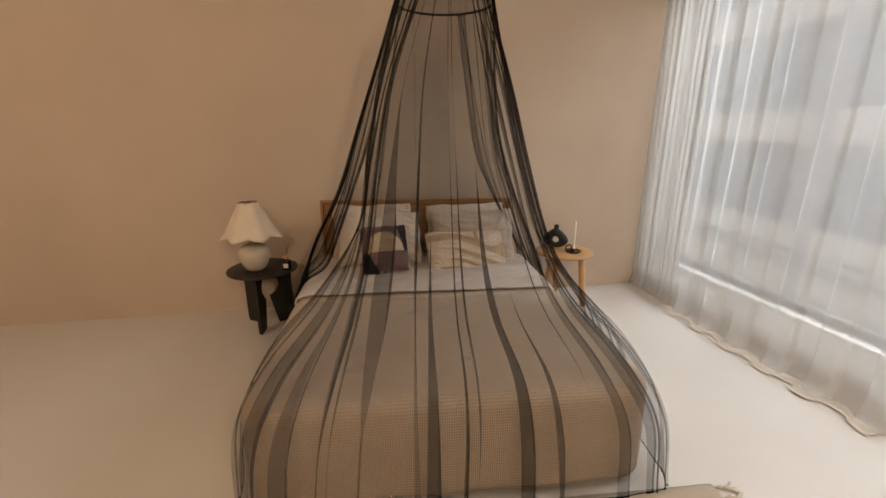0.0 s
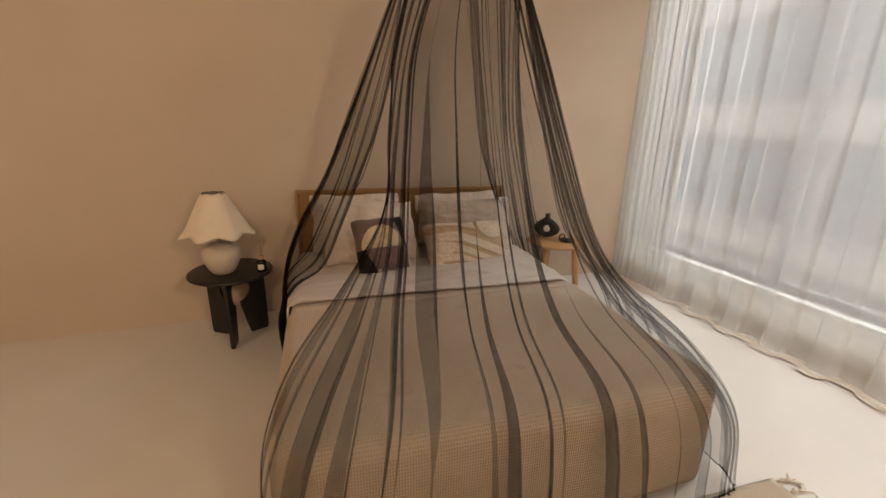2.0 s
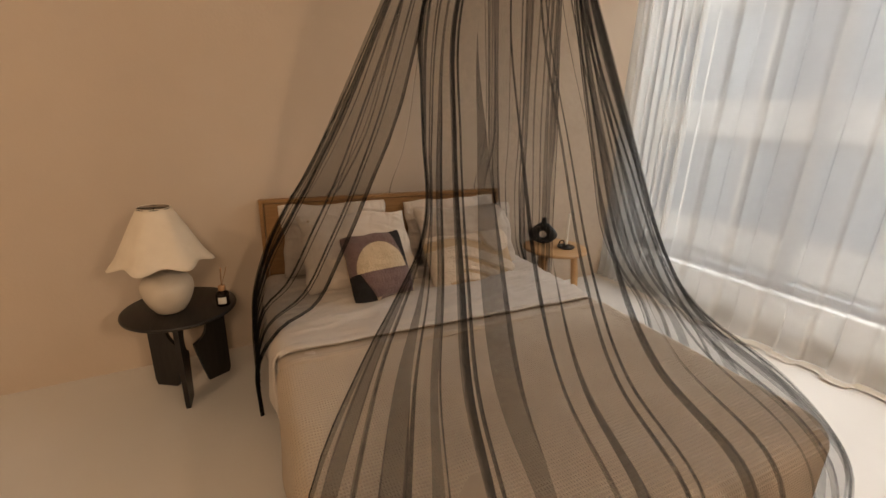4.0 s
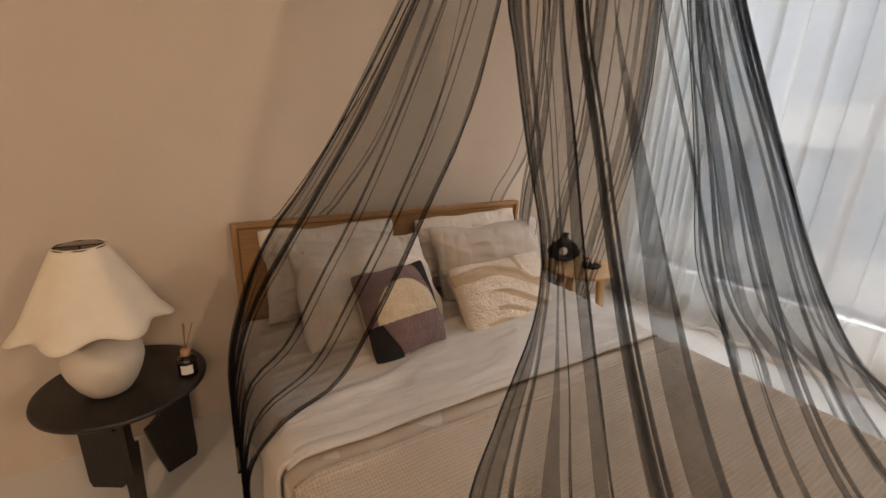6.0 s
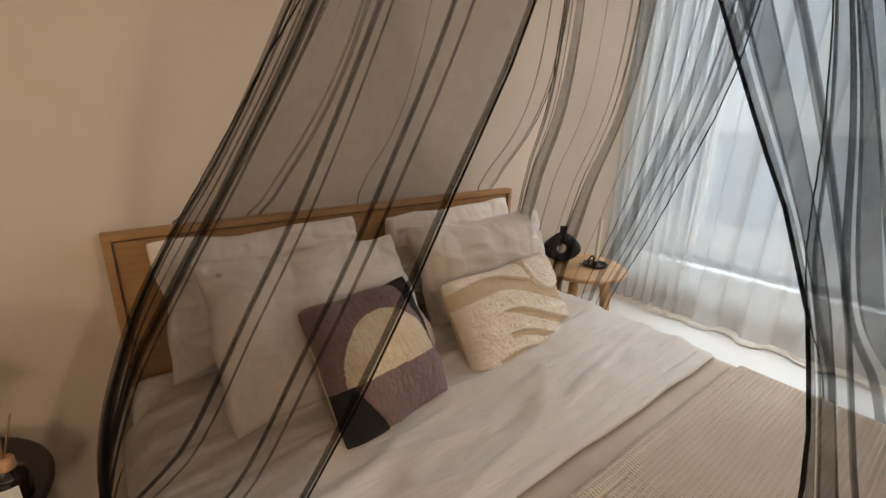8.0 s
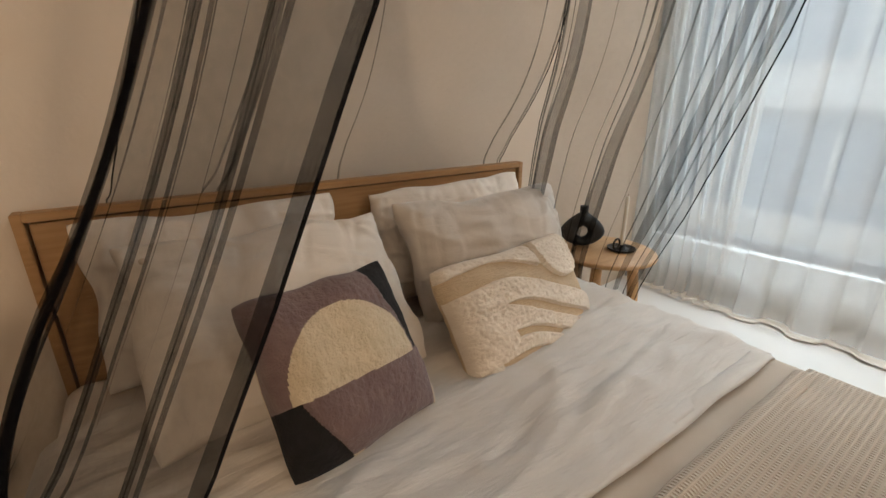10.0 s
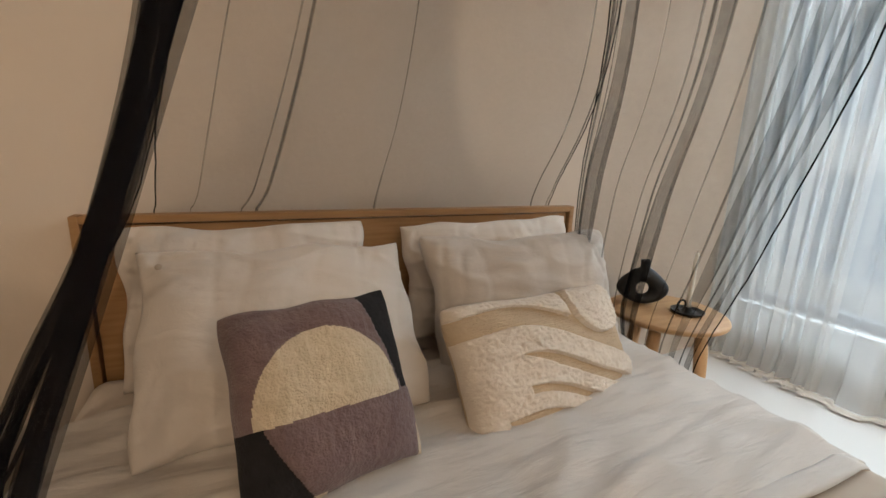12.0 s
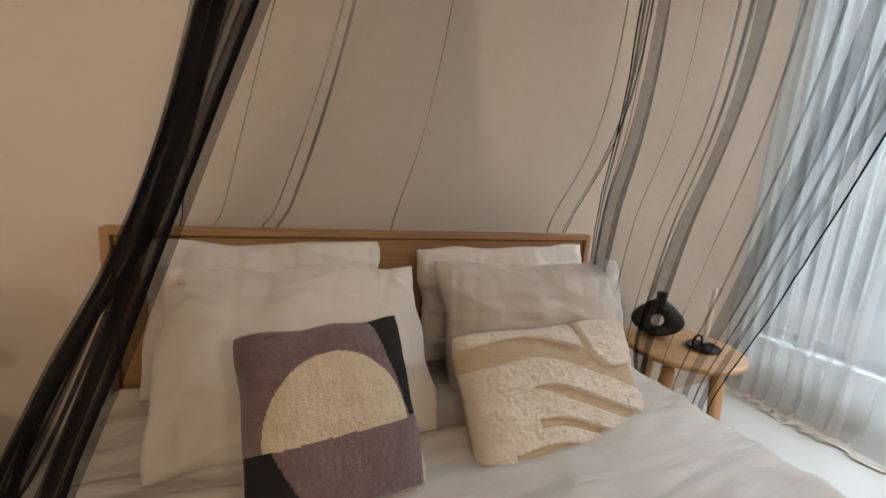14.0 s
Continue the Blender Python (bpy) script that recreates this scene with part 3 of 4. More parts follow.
def wave_zone(u, v):
    if math.hypot((u - 0.58) / 0.36, (v - 0.68) / 0.50) < 1:
        return 0
    s = v + 0.5 * u + 0.3 * u * u + 0.05 * math.sin(5 * u)
    if u > 0.2 and v < -0.80 + 0.12 * u:
        return 1
    if s > 0.64:
        return 0 if u < 0.16 else 1
    if s > 0.34:
        return 1
    if u < -0.74:
        return 0 if v > -0.72 else 1
    if s > -0.04:
        return 0
    if s > -0.20:
        return 1 if u > -0.50 and s > -0.04 - 0.16 * min(1, 3 * (u + 0.5)) else 0
    if s > -0.46:
        return 0
    if s > -0.56:
        return 1 if u > -0.50 else 0
    if s > -0.78:
        return 0
    if s > -0.88:
        return 1
    return 0 if s > -1.06 else 1


inset_cushion(pose(1.182, -0.535, 0.602, -32, 2, 10), 0.65, 0.375, 0.16, 31, wave_zone, [M_TUFT, M_FLATWEAVE, M_FLATWEAVE],
              [0.016, 0.0, 0.0], "ecru lumbar cushion with long-tufted wavy bands", 150)


# ---- the canopy ----
RING_C, RING_R, RING_Z = Vector((0.95, -1.0, 0)), 0.28, 2.25


def ring_point(deg):
    a = math.radians(deg)
    return (RING_C.x + RING_R * math.cos(a), RING_C.y + RING_R * math.sin(a), RING_Z)


def net_panel(root, ribs, pleats, seed, vn=44, ripple=0.012, hems=(True, True), bottom=True, dens=1.0, flute=0.0, flutes=10, grip=0.6, fine=60, low=0.0):
    """A sheet of tulle hung between ribs (ring angle, points down to the hem), with folded pleats (place, width, turns, top and foot of the fold, slant)."""
    rnd = random.Random(seed)
    R_ = np.array([spline([ring_point(a)] + list(p), vn) for a, p in ribs])
    nr = len(ribs)

    def at(u, i):
        c = min(max(u, 0), 1) * (nr - 1)
        k = min(int(c), nr - 2)
        f = c - k
        a, b, cc, d = (R_[min(max(k + o, 0), nr - 1), i] for o in (-1, 0, 1, 2))
        return 0.5 * (2 * b + (cc - a) * f + (2 * a - 5 * b + 4 * cc - d) * f * f + (3 * b - a - 3 * cc + d) * f ** 3)

    # the cloth's way across: forwards, and back and forth at each pleat
    path = []
    last = 0.0
    for u0, w, turns, va, vb, slant in sorted(tuple(q) + (-0.3, 1.3, 0.0)[len(q) - 3:] for q in pleats):
        steps = max(2, int((u0 - last) * fine))
        for k in range(steps):
            path.append((last + (u0 - last) * k / steps, 0.0, 0, -0.3, 1.3, 0.0))
        for t_ in range(turns):
            # later turns of a fold are narrower and sit to one side of it
            lo, hi = (-0.5, 0.5) if t_ == 0 else sorted((rnd.uniform(-0.5, 0.1), rnd.uniform(-0.1, 0.5)))
            for k in range(4):
                path.append((u0, w * (lo + (0.5 - lo) * k / 4), 2 * t_ + 1, va, vb, slant))
            for k in range(4):
                path.append((u0, w * (0.5 + (hi - 0.5 - (hi - lo)) * k / 4), 2 * t_ + 2, va, vb, slant))
        path.append((u0, -w * 0.5, 2 * turns + 1, va, vb, slant))
        path.append((u0, w * 0.5, 2 * turns + 1, va, vb, slant))
        last = u0 + w * 0.5
    steps = max(2, int((1 - last) * fine))
    for k in range(steps + 1):
        path.append((last + (1 - last) * k / steps, 0.0, 0, -0.3, 1.3, 0.0))
    rows = []
    for i in range(vn):
        v = i / (vn - 1)
        row = []
        for u, du, layer, va, vb, slant in path:
            drift = v * (0.014 * nz(u * 3, v * 1.6, seed) + 0.016 * nz(u * 13, v * 1.9, seed + 2))
            wv = min(2.2, max(0.12, 1 + 1.7 * nz(u * 9, v * 2.6, seed + 4)))
            wv *= max(0.0, min(1.0, (v - va) / 0.28)) * max(0.0, min(1.0, (vb - v) / 0.28))
            uu = u + drift + du * wv + slant * (v - 0.5)
            p = at(uu, i)
            t = at(min(uu + 0.01, 1), i) - at(max(uu - 0.01, 0), i)
            d = R_[min(int(min(max(uu, 0), 1) * (nr - 1)), nr - 2), min(i + 1, vn - 1)] - R_[min(int(min(max(uu, 0), 1) * (nr - 1)), nr - 2), max(i - 1, 0)]
            nrm = np.cross(t, d)
            nrm = nrm / (np.linalg.norm(nrm) + 1e-9)
            if nrm[0] * (p[0] - RING_C.x) + nrm[1] * (p[1] - RING_C.y) + 0.6 * nrm[2] < 0:
                nrm = -nrm
            off = flute * min(1, 3 * v) * math.sin(2 * math.pi * flutes * uu + 4 * nz(uu * 3, v, seed)) + ripple * math.sin(math.pi * min(1, 2.2 * v + 0.15)) * nz(uu * 11, v * 1.2, seed + 9) + 0.0022 * layer
            row.append(p + nrm * off + np.array([0, 0, max(0.0, 0.012 - p[2])]))
        rows.append(row)
    bm = bmesh.new()
    grid(bm, [[Vector(p) for p in r] for r in rows])
    sheet = part("net_panel", bm, M_NET, root)
    width = [sum(np.linalg.norm(R_[k + 1, i] - R_[k, i]) for k in range(nr - 1)) for i in range(vn)]
    full = max(width)
    at_ = sheet.data.attributes.new("gather", "FLOAT", "POINT")
    at_.data.foreach_set("value", [dens * (1 + low * i / vn) * min(3.8, max(1.0, (full / max(width[i], 0.05)) ** grip)) for i in range(vn) for _ in path])
    for on, j in zip(hems, (0, -1)):
        if on:
            bm = bmesh.new()
            tube(bm, [Vector(r[j]) + Vector((0.003 * nz(i * 0.9, seed), 0.003 * nz(i * 0.9, seed + 7), 0)) for i, r in enumerate(rows)], 0.0018, 5)
            part("edge_hem", bm, M_NET_HEM, root, "rolled black edge hem")
    if bottom:
        bm = bmesh.new()
        tube(bm, [Vector(p) for p in rows[-1]], 0.0026, 5)
        part("bottom_hem", bm, M_NET_HEM, root, "rolled black bottom hem")


def canopy():
    root = thing("bed_canopy", pose(0, 0, 0), "sheer black tulle canopy draped from a ring over the bed", "canopy")
    bm = bmesh.new()
    tube(bm, [ring_point(k * 6) for k in range(61)], 0.007, 8)
    part("ring", bm, M_STEEL, root, "thin dark metal ring")
    bm = bmesh.new()
    rows = []
    for k in range(9):
        v = k / 8
        rr = RING_R * (1 - v) + 0.012 * v
        rows.append([(RING_C.x + rr * (1 + 0.03 * math.sin(13 * a)) * math.cos(a), RING_C.y + rr * (1 + 0.03 * math.sin(13 * a)) * math.sin(a), RING_Z + 0.42 * v ** 1.3)
                     for a in [2 * math.pi * j / 96 for j in range(96)]])
    grid(bm, rows, close_u=True)
    top = part("net_top", bm, M_NET, root)
    at_ = top.data.attributes.new("gather", "FLOAT", "POINT")
    at_.data.foreach_set("value", [2.0] * len(top.data.vertices))
    bm = bmesh.new()
    tube(bm, [(RING_C.x, RING_C.y, RING_Z + 0.41), (RING_C.x, RING_C.y, CEIL)], 0.003)
    part("cord", bm, M_NET_HEM, root)
    # over the foot of the bed, from the open edge by the lamp round to the window
    front = [
        (203, [(0.57, -1.17, 1.8), (0.545, -1.25, 1.6), (0.515, -1.35, 1.4), (0.487, -1.455, 1.2), (0.445, -1.50, 1.06), (0.36, -1.53, 0.92), (0.22, -1.60, 0.74), (0.04, -1.80, 0.57), (-0.06, -1.98, 0.36), (-0.075, -2.08, 0.03)]),
        (212, [(0.58, -1.24, 1.8), (0.50, -1.42, 1.4), (0.49, -1.49, 1.2), (0.42, -1.56, 1.0), (0.26, -1.70, 0.74), (0.08, -2.05, 0.58), (-0.01, -2.235, 0.40), (-0.03, -2.27, 0.03)]),
        (224, [(0.60, -1.29, 1.8), (0.51, -1.46, 1.4), (0.45, -1.62, 1.0), (0.34, -1.80, 0.74), (0.19, -2.15, 0.575), (0.11, -2.31, 0.38), (0.08, -2.34, 0.03)]),
        (238, [(0.64, -1.31, 1.8), (0.56, -1.50, 1.4), (0.50, -1.70, 1.0), (0.43, -1.90, 0.75), (0.36, -2.20, 0.57), (0.31, -2.31, 0.36), (0.28, -2.34, 0.03)]),
        (254, [(0.77, -1.38, 1.8), (0.72, -1.56, 1.4), (0.68, -1.75, 1.0), (0.64, -1.95, 0.74), (0.60, -2.23, 0.57), (0.58, -2.31, 0.36), (0.57, -2.34, 0.03)]),
        (270, [(0.94, -1.40, 1.8), (0.93, -1.58, 1.4), (0.92, -1.77, 1.0), (0.91, -1.97, 0.73), (0.91, -2.24, 0.57), (0.92, -2.31, 0.36), (0.93, -2.34, 0.03)]),
        (286, [(1.08, -1.40, 1.8), (1.12, -1.57, 1.4), (1.16, -1.76, 1.0), (1.21, -1.95, 0.74), (1.27, -2.23, 0.57), (1.30, -2.31, 0.36), (1.32, -2.34, 0.03)]),
        (302, [(1.19, -1.37, 1.8), (1.26, -1.53, 1.4), (1.34, -1.71, 1.0), (1.42, -1.88, 0.76), (1.54, -2.18, 0.58), (1.64, -2.305, 0.37), (1.67, -2.33, 0.03)]),
        (316, [(1.27, -1.34, 1.8), (1.34, -1.49, 1.4), (1.43, -1.63, 1.0), (1.54, -1.75, 0.78), (1.72, -2.00, 0.58), (1.80, -2.19, 0.36), (1.82, -2.26, 0.03)]),
        (330, [(1.30, -1.26, 1.7), (1.37, -1.36, 1.35), (1.47, -1.44, 1.0), (1.58, -1.50, 0.78), (1.74, -1.62, 0.57), (1.82, -1.74, 0.30), (1.85, -1.82, 0.04)]),
        (340, [(1.29, -1.20, 1.7), (1.36, -1.25, 1.35), (1.46, -1.27, 1.0), (1.58, -1.30, 0.78), (1.74, -1.34, 0.57), (1.82, -1.38, 0.33), (1.84, -1.40, 0.10)]),
    ]
    pleats = [
        (0.018, 0.012, 1), (0.05, 0.02, 1), (0.086, 0.006, 2), (0.153, 0.033, 1), (0.18, 0.0075, 2), (0.235, 0.0306, 1, 0.05, 1.3),
        (0.251, 0.0054, 2), (0.3, 0.0126, 3), (0.316, 0.0045, 2), (0.357, 0.027, 1, 0.2, 1.3), (0.428, 0.0045, 2, -0.3, 0.84, 0.02), (0.453, 0.0104, 2, 0.5, 1.3),
        (0.489, 0.0026, 3), (0.503, 0.0039, 2, -0.3, 0.95), (0.554, 0.0117, 2, 0.35, 1.3), (0.591, 0.0078, 2, 0.6, 1.3), (0.64, 0.0032, 2, -0.3, 0.8), (0.676, 0.0143, 1),
        (0.721, 0.0144, 1), (0.739, 0.0043, 2), (0.77, 0.0158, 1), (0.788, 0.0043, 2), (0.82, 0.0144, 1), (0.874, 0.013, 1),
        (0.896, 0.0043, 2), (0.928, 0.0144, 1), (0.95, 0.0058, 2), (0.986, 0.0086, 2)]
    net_panel(root, front, pleats, 41, vn=60, dens=1.25, grip=0.7)
    # the side by the window, behind the pillows
    right = [
        (-20, [(1.27, -1.10, 1.55), (1.50, -0.86, 1.00), (1.75, -0.60, 0.56), (1.82, -0.53, 0.36), (1.84, -0.51, 0.1)]),
        (8, [(1.30, -0.90, 1.50), (1.52, -0.66, 1.00), (1.73, -0.42, 0.56), (1.81, -0.36, 0.34), (1.83, -0.35, 0.1)]),
        (38, [(1.30, -0.72, 1.45), (1.46, -0.48, 1.05), (1.66, -0.26, 0.64), (1.78, -0.20, 0.40), (1.80, -0.19, 0.1)]),
        (66, [(1.20, -0.60, 1.45), (1.38, -0.36, 1.10), (1.58, -0.14, 0.78), (1.72, -0.06, 0.5), (1.74, -0.05, 0.15)]),
    ]
    net_panel(root, right, [(0.07, 0.06, 1), (0.13, 0.004, 3), (0.19, 0.05, 1), (0.25, 0.004, 2), (0.36, 0.004, 2), (0.50, 0.06, 1), (0.555, 0.005, 3), (0.60, 0.006, 2), (0.74, 0.004, 2), (0.88, 0.06, 1), (0.93, 0.005, 3), (0.97, 0.02, 2)], 43, dens=1.5, flute=0.008, flutes=8, grip=0.3)
    # the back, slipped behind the headboard
    back = [
        (62, [(1.30, -0.52, 1.45), (1.50, -0.10, 1.05), (1.57, 0.028, 0.95), (1.58, 0.03, 0.80)]),
        (95, [(1.10, -0.40, 1.40), (1.22, -0.02, 1.06), (1.24, 0.03, 0.95), (1.25, 0.03, 0.80)]),
        (130, [(0.75, -0.42, 1.42), (0.76, -0.04, 1.06), (0.75, 0.026, 0.95), (0.75, 0.027, 0.80)]),
        (155, [(0.56, -0.50, 1.47), (0.46, -0.08, 1.05), (0.41, 0.024, 0.95), (0.40, 0.024, 0.80)]),
        (176, [(0.43, -0.72, 1.62), (0.335, -0.56, 1.40), (0.265, -0.33, 1.20), (0.20, -0.045, 0.995), (0.18, 0.026, 0.95), (0.18, 0.026, 0.80)]),
    ]
    net_panel(root, back, [(0.012, 0.006, 2), (0.08, 0.003, 2), (0.46, 0.003, 1), (0.72, 0.008, 3), (0.75, 0.003, 2), (0.88, 0.004, 1)], 45, ripple=0.02, bottom=False, dens=0.85, grip=0.45)
    # the side by the lamp, drawn down beside the mattress
    left = [
        (165, [(0.40, -0.62, 1.55), (0.27, -0.36, 1.20), (0.15, -0.16, 0.95), (0.03, -0.22, 0.74), (-0.07, -0.34, 0.47), (-0.085, -0.45, 0.15)]),
        (180, [(0.41, -0.78, 1.55), (0.27, -0.60, 1.20), (0.15, -0.50, 0.95), (0.01, -0.46, 0.68), (-0.08, -0.52, 0.42), (-0.095, -0.58, 0.10)]),
        (193, [(0.44, -0.98, 1.55), (0.33, -0.88, 1.20), (0.22, -0.80, 0.93), (0.10, -0.75, 0.68), (-0.04, -0.71, 0.53), (-0.09, -0.70, 0.3), (-0.10, -0.71, 0.05)]),
        (205, [(0.52, -1.15, 1.55), (0.395, -1.11, 1.20), (0.29, -1.06, 0.93), (0.18, -0.99, 0.68), (0.02, -0.95, 0.56), (-0.085, -0.86, 0.34), (-0.09, -0.80, 0.04)]),
    ]
    net_panel(root, left, [(0.05, 0.06, 3, 0.55, 1.3), (0.30, 0.022, 2), (0.335, 0.004, 1), (0.61, 0.005, 2), (0.64, 0.003, 1), (0.80, 0.004, 2), (0.845, 0.003, 1), (0.985, 0.012, 3)], 47, dens=1.6, flute=0.0055, flutes=11, grip=0.0, fine=120, low=1.3)


canopy()


# ---- black side table with the lamp ----
def lamp_table():
    root = thing("side_table", pose(-0.43, -0.345, 0), "round black-stained wooden side table on three cut-out board legs", "side table")
    bm = lathe([(0, 0.468), (0.255, 0.468), (0.263, 0.472), (0.265, 0.479), (0.263, 0.486), (0.255, 0.490), (0, 0.490)], 64)
    part("tabletop", bm, M_BLACK_WOOD, root)
    for a in (268, 30, 150):
        out = [(0.21, 0.468), (0.21, 0.03), (0.20, 0.0), (0.085, 0.0), (0.06, 0.10), (0.035, 0.22)]
        arc = [(0.105 * math.cos(math.radians(t)), 0.335 + 0.095 * math.sin(math.radians(t))) for t in range(-72, 73, 12)]
        prof = out + arc + [(0.02, 0.455), (0.02, 0.468)]
        bm = bmesh.new()
        f = bm.faces.new([bm.verts.new((x, -0.011, z)) for x, z in prof])
        g = bmesh.ops.extrude_face_region(bm, geom=[f])
        bmesh.ops.translate(bm, vec=(0, 0.022, 0), verts=[v for v in g["geom"] if isinstance(v, bmesh.types.BMVert)])
        leg = part("leg", bm, M_BLACK_WOOD, root, smooth=False)
        leg.matrix_local = pose(0, 0, 0, 0, 0, a)


def table_lamp():
    root = thing("table_lamp", pose(-0.465, -0.385, 0.490), "unlit table lamp with round cream ceramic base and scalloped shade", "table lamp")
    bm = lathe([(0, 0.0), (0.055, 0.0), (0.066, 0.006), (0.088, 0.038), (0.107, 0.080), (0.117, 0.118), (0.115, 0.150), (0.098, 0.180), (0.066, 0.200), (0.030, 0.208), (0.016, 0.212), (0.016, 0.27), (0, 0.27)], 56)
    part("base", bm, M_CERAMIC, root)

    def scallop(a, r, z):
        t = max(0.0, min(1.0, (r - 0.066) / 0.15))
        return 1 + 0.085 * t ** 1.1 * math.cos(7 * a + 0.5) + 0.02 * (1 - t) * math.cos(7 * a + 0.5)
    prof = []
    for k in range(15):
        t = k / 14
        prof.append((0.068 + 0.131 * t ** 0.95 + 0.012 * max(0, t - 0.85) / 0.15, 0.535 - 0.262 * t))

    def dip(bm, up):
        for v in bm.verts:
            a = math.atan2(v.co.y, v.co.x)
            t = (0.535 - v.co.z) / 0.262
            v.co.z += 0.010 * t * math.cos(7 * a + 0.5 + math.pi)
    bm = lathe(prof, 140, scallop)
    dip(bm, 0)
    sh = part("shade", bm, [M_SHADE, M_SHADE_IN], root, "scalloped off-white linen shade")
    s = sh.modifiers.new("thickness", "SOLIDIFY")
    s.thickness, s.material_offset = 0.003, 1
    bm = bmesh.new()
    tube(bm, [(0.07 * math.cos(a), 0.07 * math.sin(a), 0.53) for a in [k * math.pi / 12 for k in range(25)]], 0.002)
    tube(bm, [(-0.07, 0, 0.53), (0.07, 0, 0.53)], 0.002)
    tube(bm, [(0, 0, 0.26), (0, 0, 0.53)], 0.004)
    part("shade_carrier", bm, M_IRON, root)


def reed_diffuser():
    root = thing("reed_diffuser", pose(-0.225, -0.405, 0.490), "dark glass reed diffuser with a white label and wooden collar", "diffuser")
    bm = lathe([(0, 0), (0.030, 0), (0.033, 0.004), (0.033, 0.062), (0.029, 0.072), (0.014, 0.078), (0.013, 0.088), (0, 0.088)], 28)
    part("bottle", bm, M_AMBER, root)
    bm = lathe([(0, 0.082), (0.017, 0.082), (0.018, 0.086), (0.018, 0.104), (0.016, 0.107), (0, 0.107)], 24)
    part("collar", bm, M_COLLAR, root)
    bm = bmesh.new()
    grid(bm, [[(0.0336 * math.cos(a), 0.0336 * math.sin(a), z) for a in [math.radians(228 + 6 * k) for k in range(13)]] for z in (0.016, 0.052)])
    part("label_patch", bm, M_LABEL, root, "blank white paper label")
    rnd = random.Random(4)
    for k in range(6):
        a, t = rnd.uniform(0, 6.3), rnd.uniform(0.012, 0.045)
        bm = bmesh.new()
        tube(bm, [(0, 0, 0.1), (t * math.cos(a), t * math.sin(a), 0.20 + rnd.uniform(-0.01, 0.02))], 0.0014, 5)
        part("reed", bm, M_REED, root)


lamp_table()
table_lamp()
reed_diffuser()


# ---- oak side table with vase and candle ----
def oak_table():
    root = thing("side_table", pose(2.13, -0.17, 0), "round light-oak side table on three tapered legs", "side table")
    bm = lathe([(0, 0.474), (0.235, 0.474), (0.247, 0.480), (0.25, 0.488), (0.247, 0.496), (0.238, 0.50), (0, 0.50)], 64)
    part("tabletop", bm, M_OAK_LIGHT, root)
    for a in (-35, 85, 205):
        c, s = math.cos(math.radians(a)), math.sin(math.radians(a))
        bm = bmesh.new()
        tube(bm, [(0.15 * c, 0.15 * s, 0.474), (0.172 * c, 0.172 * s, 0.3), (0.20 * c, 0.20 * s, 0.0)], lambda t: 0.024 - 0.002 * t + 0.006 * math.sin(math.pi * t), 18)
        part("leg", bm, M_OAK_LIGHT, root)


def ring_vase():
    root = thing("vase", pose(2.085, -0.06, 0.50, 0, 0, -38), "matt black ceramic ring vase with a short neck", "vase")
    # a flattened drop with a round hole through it
    bm = bmesh.new()
    rows = []
    n, k_ = 48, 16
    for i in range(n):
        a = 2 * math.pi * i / n
        ow = 0.110 + 0.004 * math.cos(2 * a)
        oz = 0.100 if math.sin(a) > 0 else 0.078
        ox_, oz_ = ow * math.cos(a) * (1 - 0.38 * max(0.0, math.sin(a)) ** 1.4), 0.080 + oz * math.sin(a)
        ix_, iz_ = 0.027 * math.cos(a), 0.076 + 0.029 * math.sin(a)
        row = []
        for j in range(k_):
            b = 2 * math.pi * j / k_
            f = 0.5 + 0.5 * math.cos(b)
            row.append((ix_ + (ox_ - ix_) * f, 0.030 * math.sin(b), max(0.002, iz_ + (oz_ - iz_) * f)))
        rows.append(row)
    rows.append(rows[0])
    grid(bm, rows, close_u=True)
    bmesh.ops.remove_doubles(bm, verts=bm.verts, dist=0.0005)
    part("body", bm, M_BLACK_VASE, root)
    bm = lathe([(0.036, 0.140), (0.026, 0.160), (0.021, 0.178), (0.021, 0.205), (0.023, 0.210), (0.017, 0.210), (0.015, 0.18)], 28)
    part("neck", bm, M_BLACK_VASE, root)


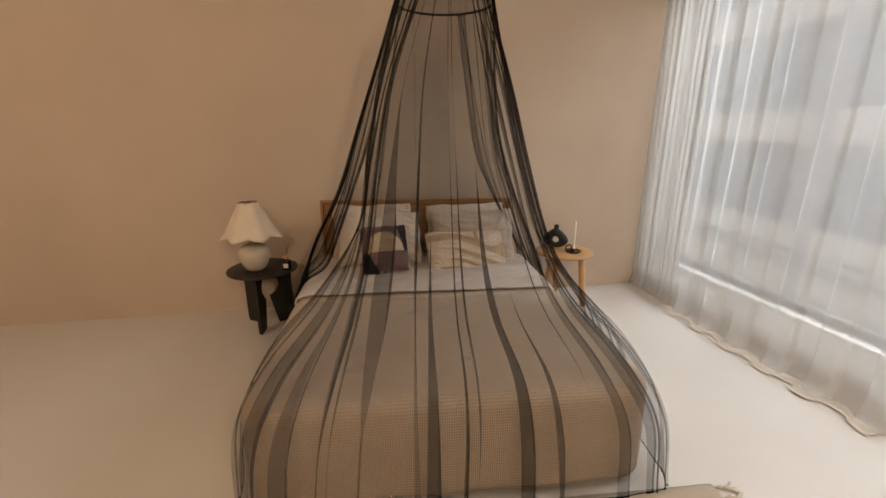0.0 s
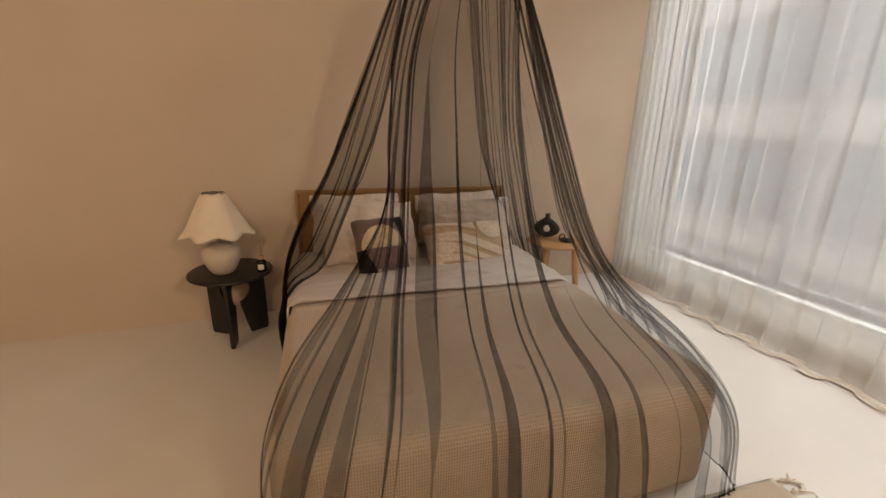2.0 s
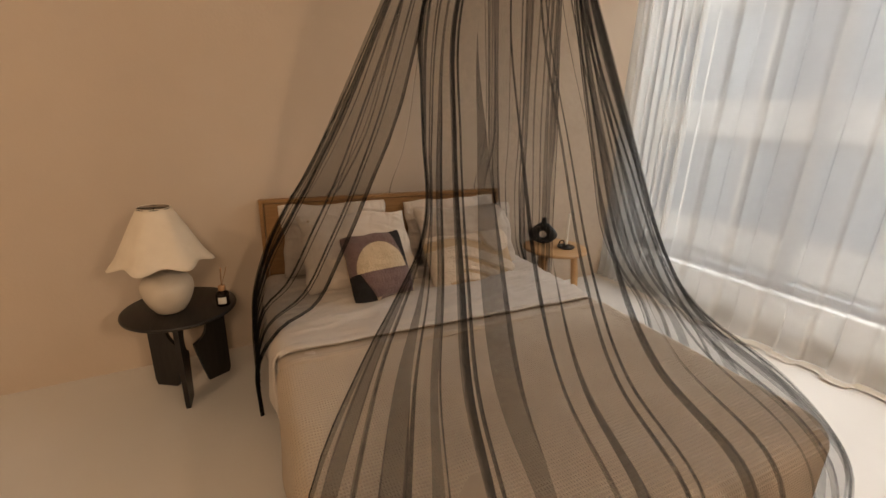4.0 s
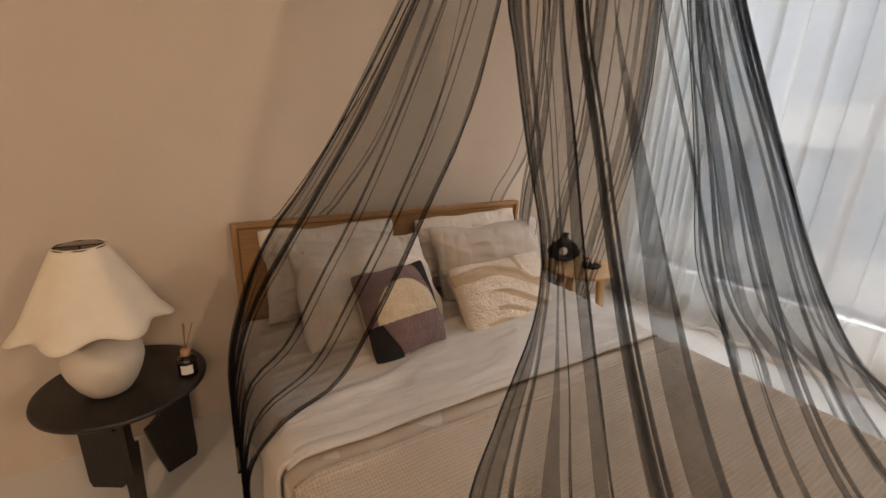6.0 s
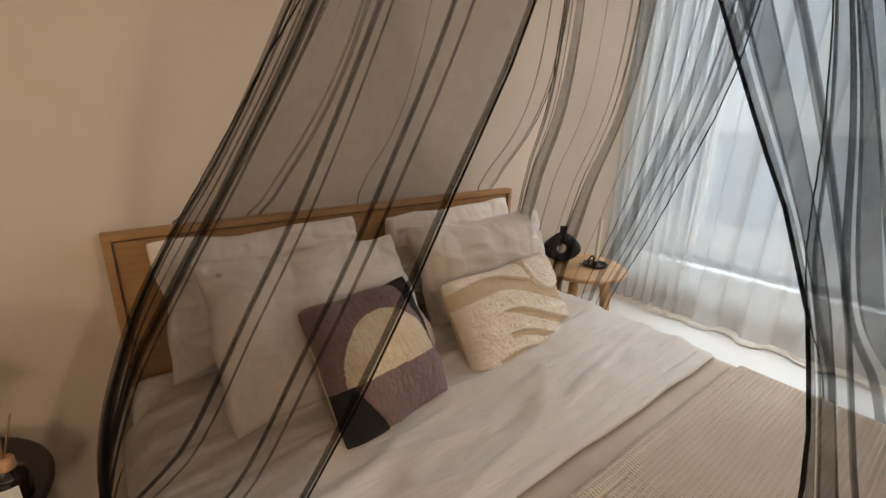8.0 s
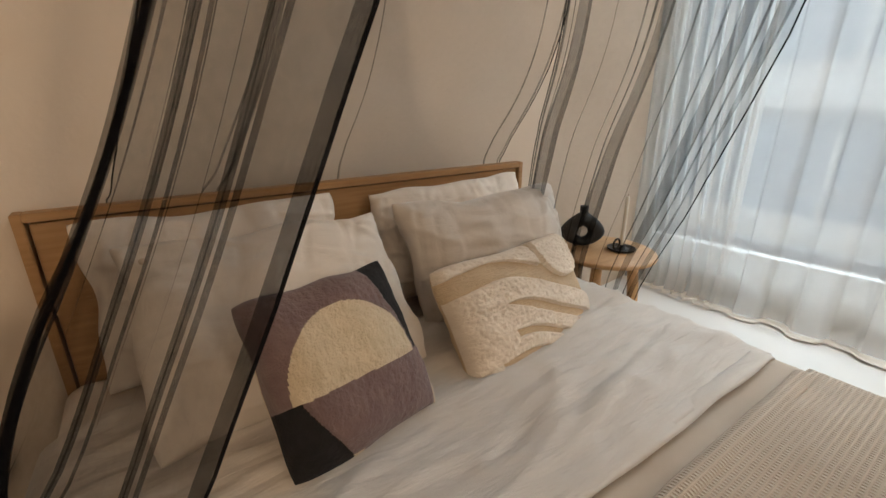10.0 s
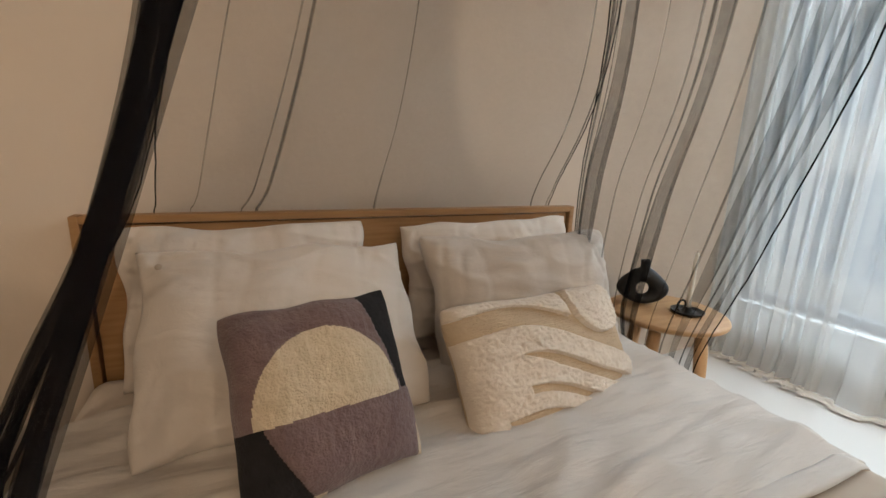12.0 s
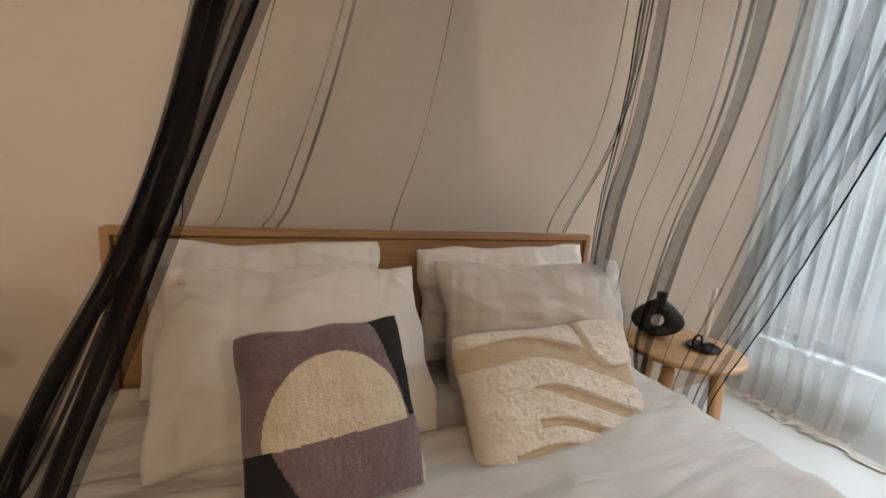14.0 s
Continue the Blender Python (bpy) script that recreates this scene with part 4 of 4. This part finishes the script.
def candle_dish():
    root = thing("candle_holder", pose(2.19, -0.225, 0.50), "dark metal candle dish with a ring handle", "candle holder")
    bm = lathe([(0, 0.0), (0.055, 0.0), (0.066, 0.006), (0.070, 0.014), (0.066, 0.015), (0.055, 0.008), (0.020, 0.007), (0.018, 0.03), (0.015, 0.031), (0.012, 0.012), (0, 0.010)], 40)
    part("dish", bm, M_IRON, root)
    bm = bmesh.new()
    tube(bm, [(-0.045 + 0.026 * math.cos(a), 0, 0.040 + 0.026 * math.sin(a)) for a in [k * math.pi / 12 for k in range(25)]], 0.005, 8)
    part("handle", bm, M_IRON, root)
    c = thing("candle", pose(2.19, -0.225, 0.512), "slim ivory taper candle, unlit", "candle")
    bm = lathe([(0, 0), (0.0105, 0), (0.0105, 0.03), (0.0095, 0.252), (0.007, 0.263), (0, 0.265)], 20)
    part("taper", bm, M_WAX, c)
    bm = bmesh.new()
    tube(bm, [(0, 0, 0.264), (0.001, 0, 0.274)], 0.001, 5)
    part("wick", bm, M_BLACK_VASE, c)


oak_table()
ring_vase()
candle_dish()


# ---- rug ----
def rug():
    root = thing("rug", pose(2.02, -2.30, 0, 0, 0, 0), "flat-woven beige rug with knotted tassels by the bed foot", "rug")
    L, W = 1.95, 1.35
    bm = bmesh.new()
    nx, ny = 60, 40
    rows, uvs = [], []
    for i in range(ny + 1):
        rows.append([(-L * (1 - j / nx), -W * i / ny, 0.008 + 0.002 * nz(j * 0.2, i * 0.2)) for j in range(nx + 1)])
        uvs.append([(p[0], p[1]) for p in rows[-1]])
    grid(bm, rows, uvs)
    mat = part("weave", bm, M_RUG, root)
    s = mat.modifiers.new("thickness", "SOLIDIFY")
    s.thickness = 0.007
    rnd = random.Random(9)
    for k in range(22):
        bm = bmesh.new()
        y = -0.02 - k * 0.061
        yy = y
        pts = [(0.0, y, 0.009), (0.02, y + rnd.uniform(-.006, .006), 0.014), (0.035, y + rnd.uniform(-.01, .01), 0.016)]
        tube(bm, pts, lambda t: 0.005 + 0.006 * t, 7)
        ex, ey = pts[-1][0], pts[-1][1]
        for q in range(6):
            tube(bm, [(ex, ey, 0.014), (ex + 0.03, ey + rnd.uniform(-.015, .015), 0.012), (ex + 0.06 + rnd.uniform(-.01, .02), ey + rnd.uniform(-.035, .035), 0.006)], 0.0035, 5)
        part("tassel", bm, M_TASSEL, root)


rug()
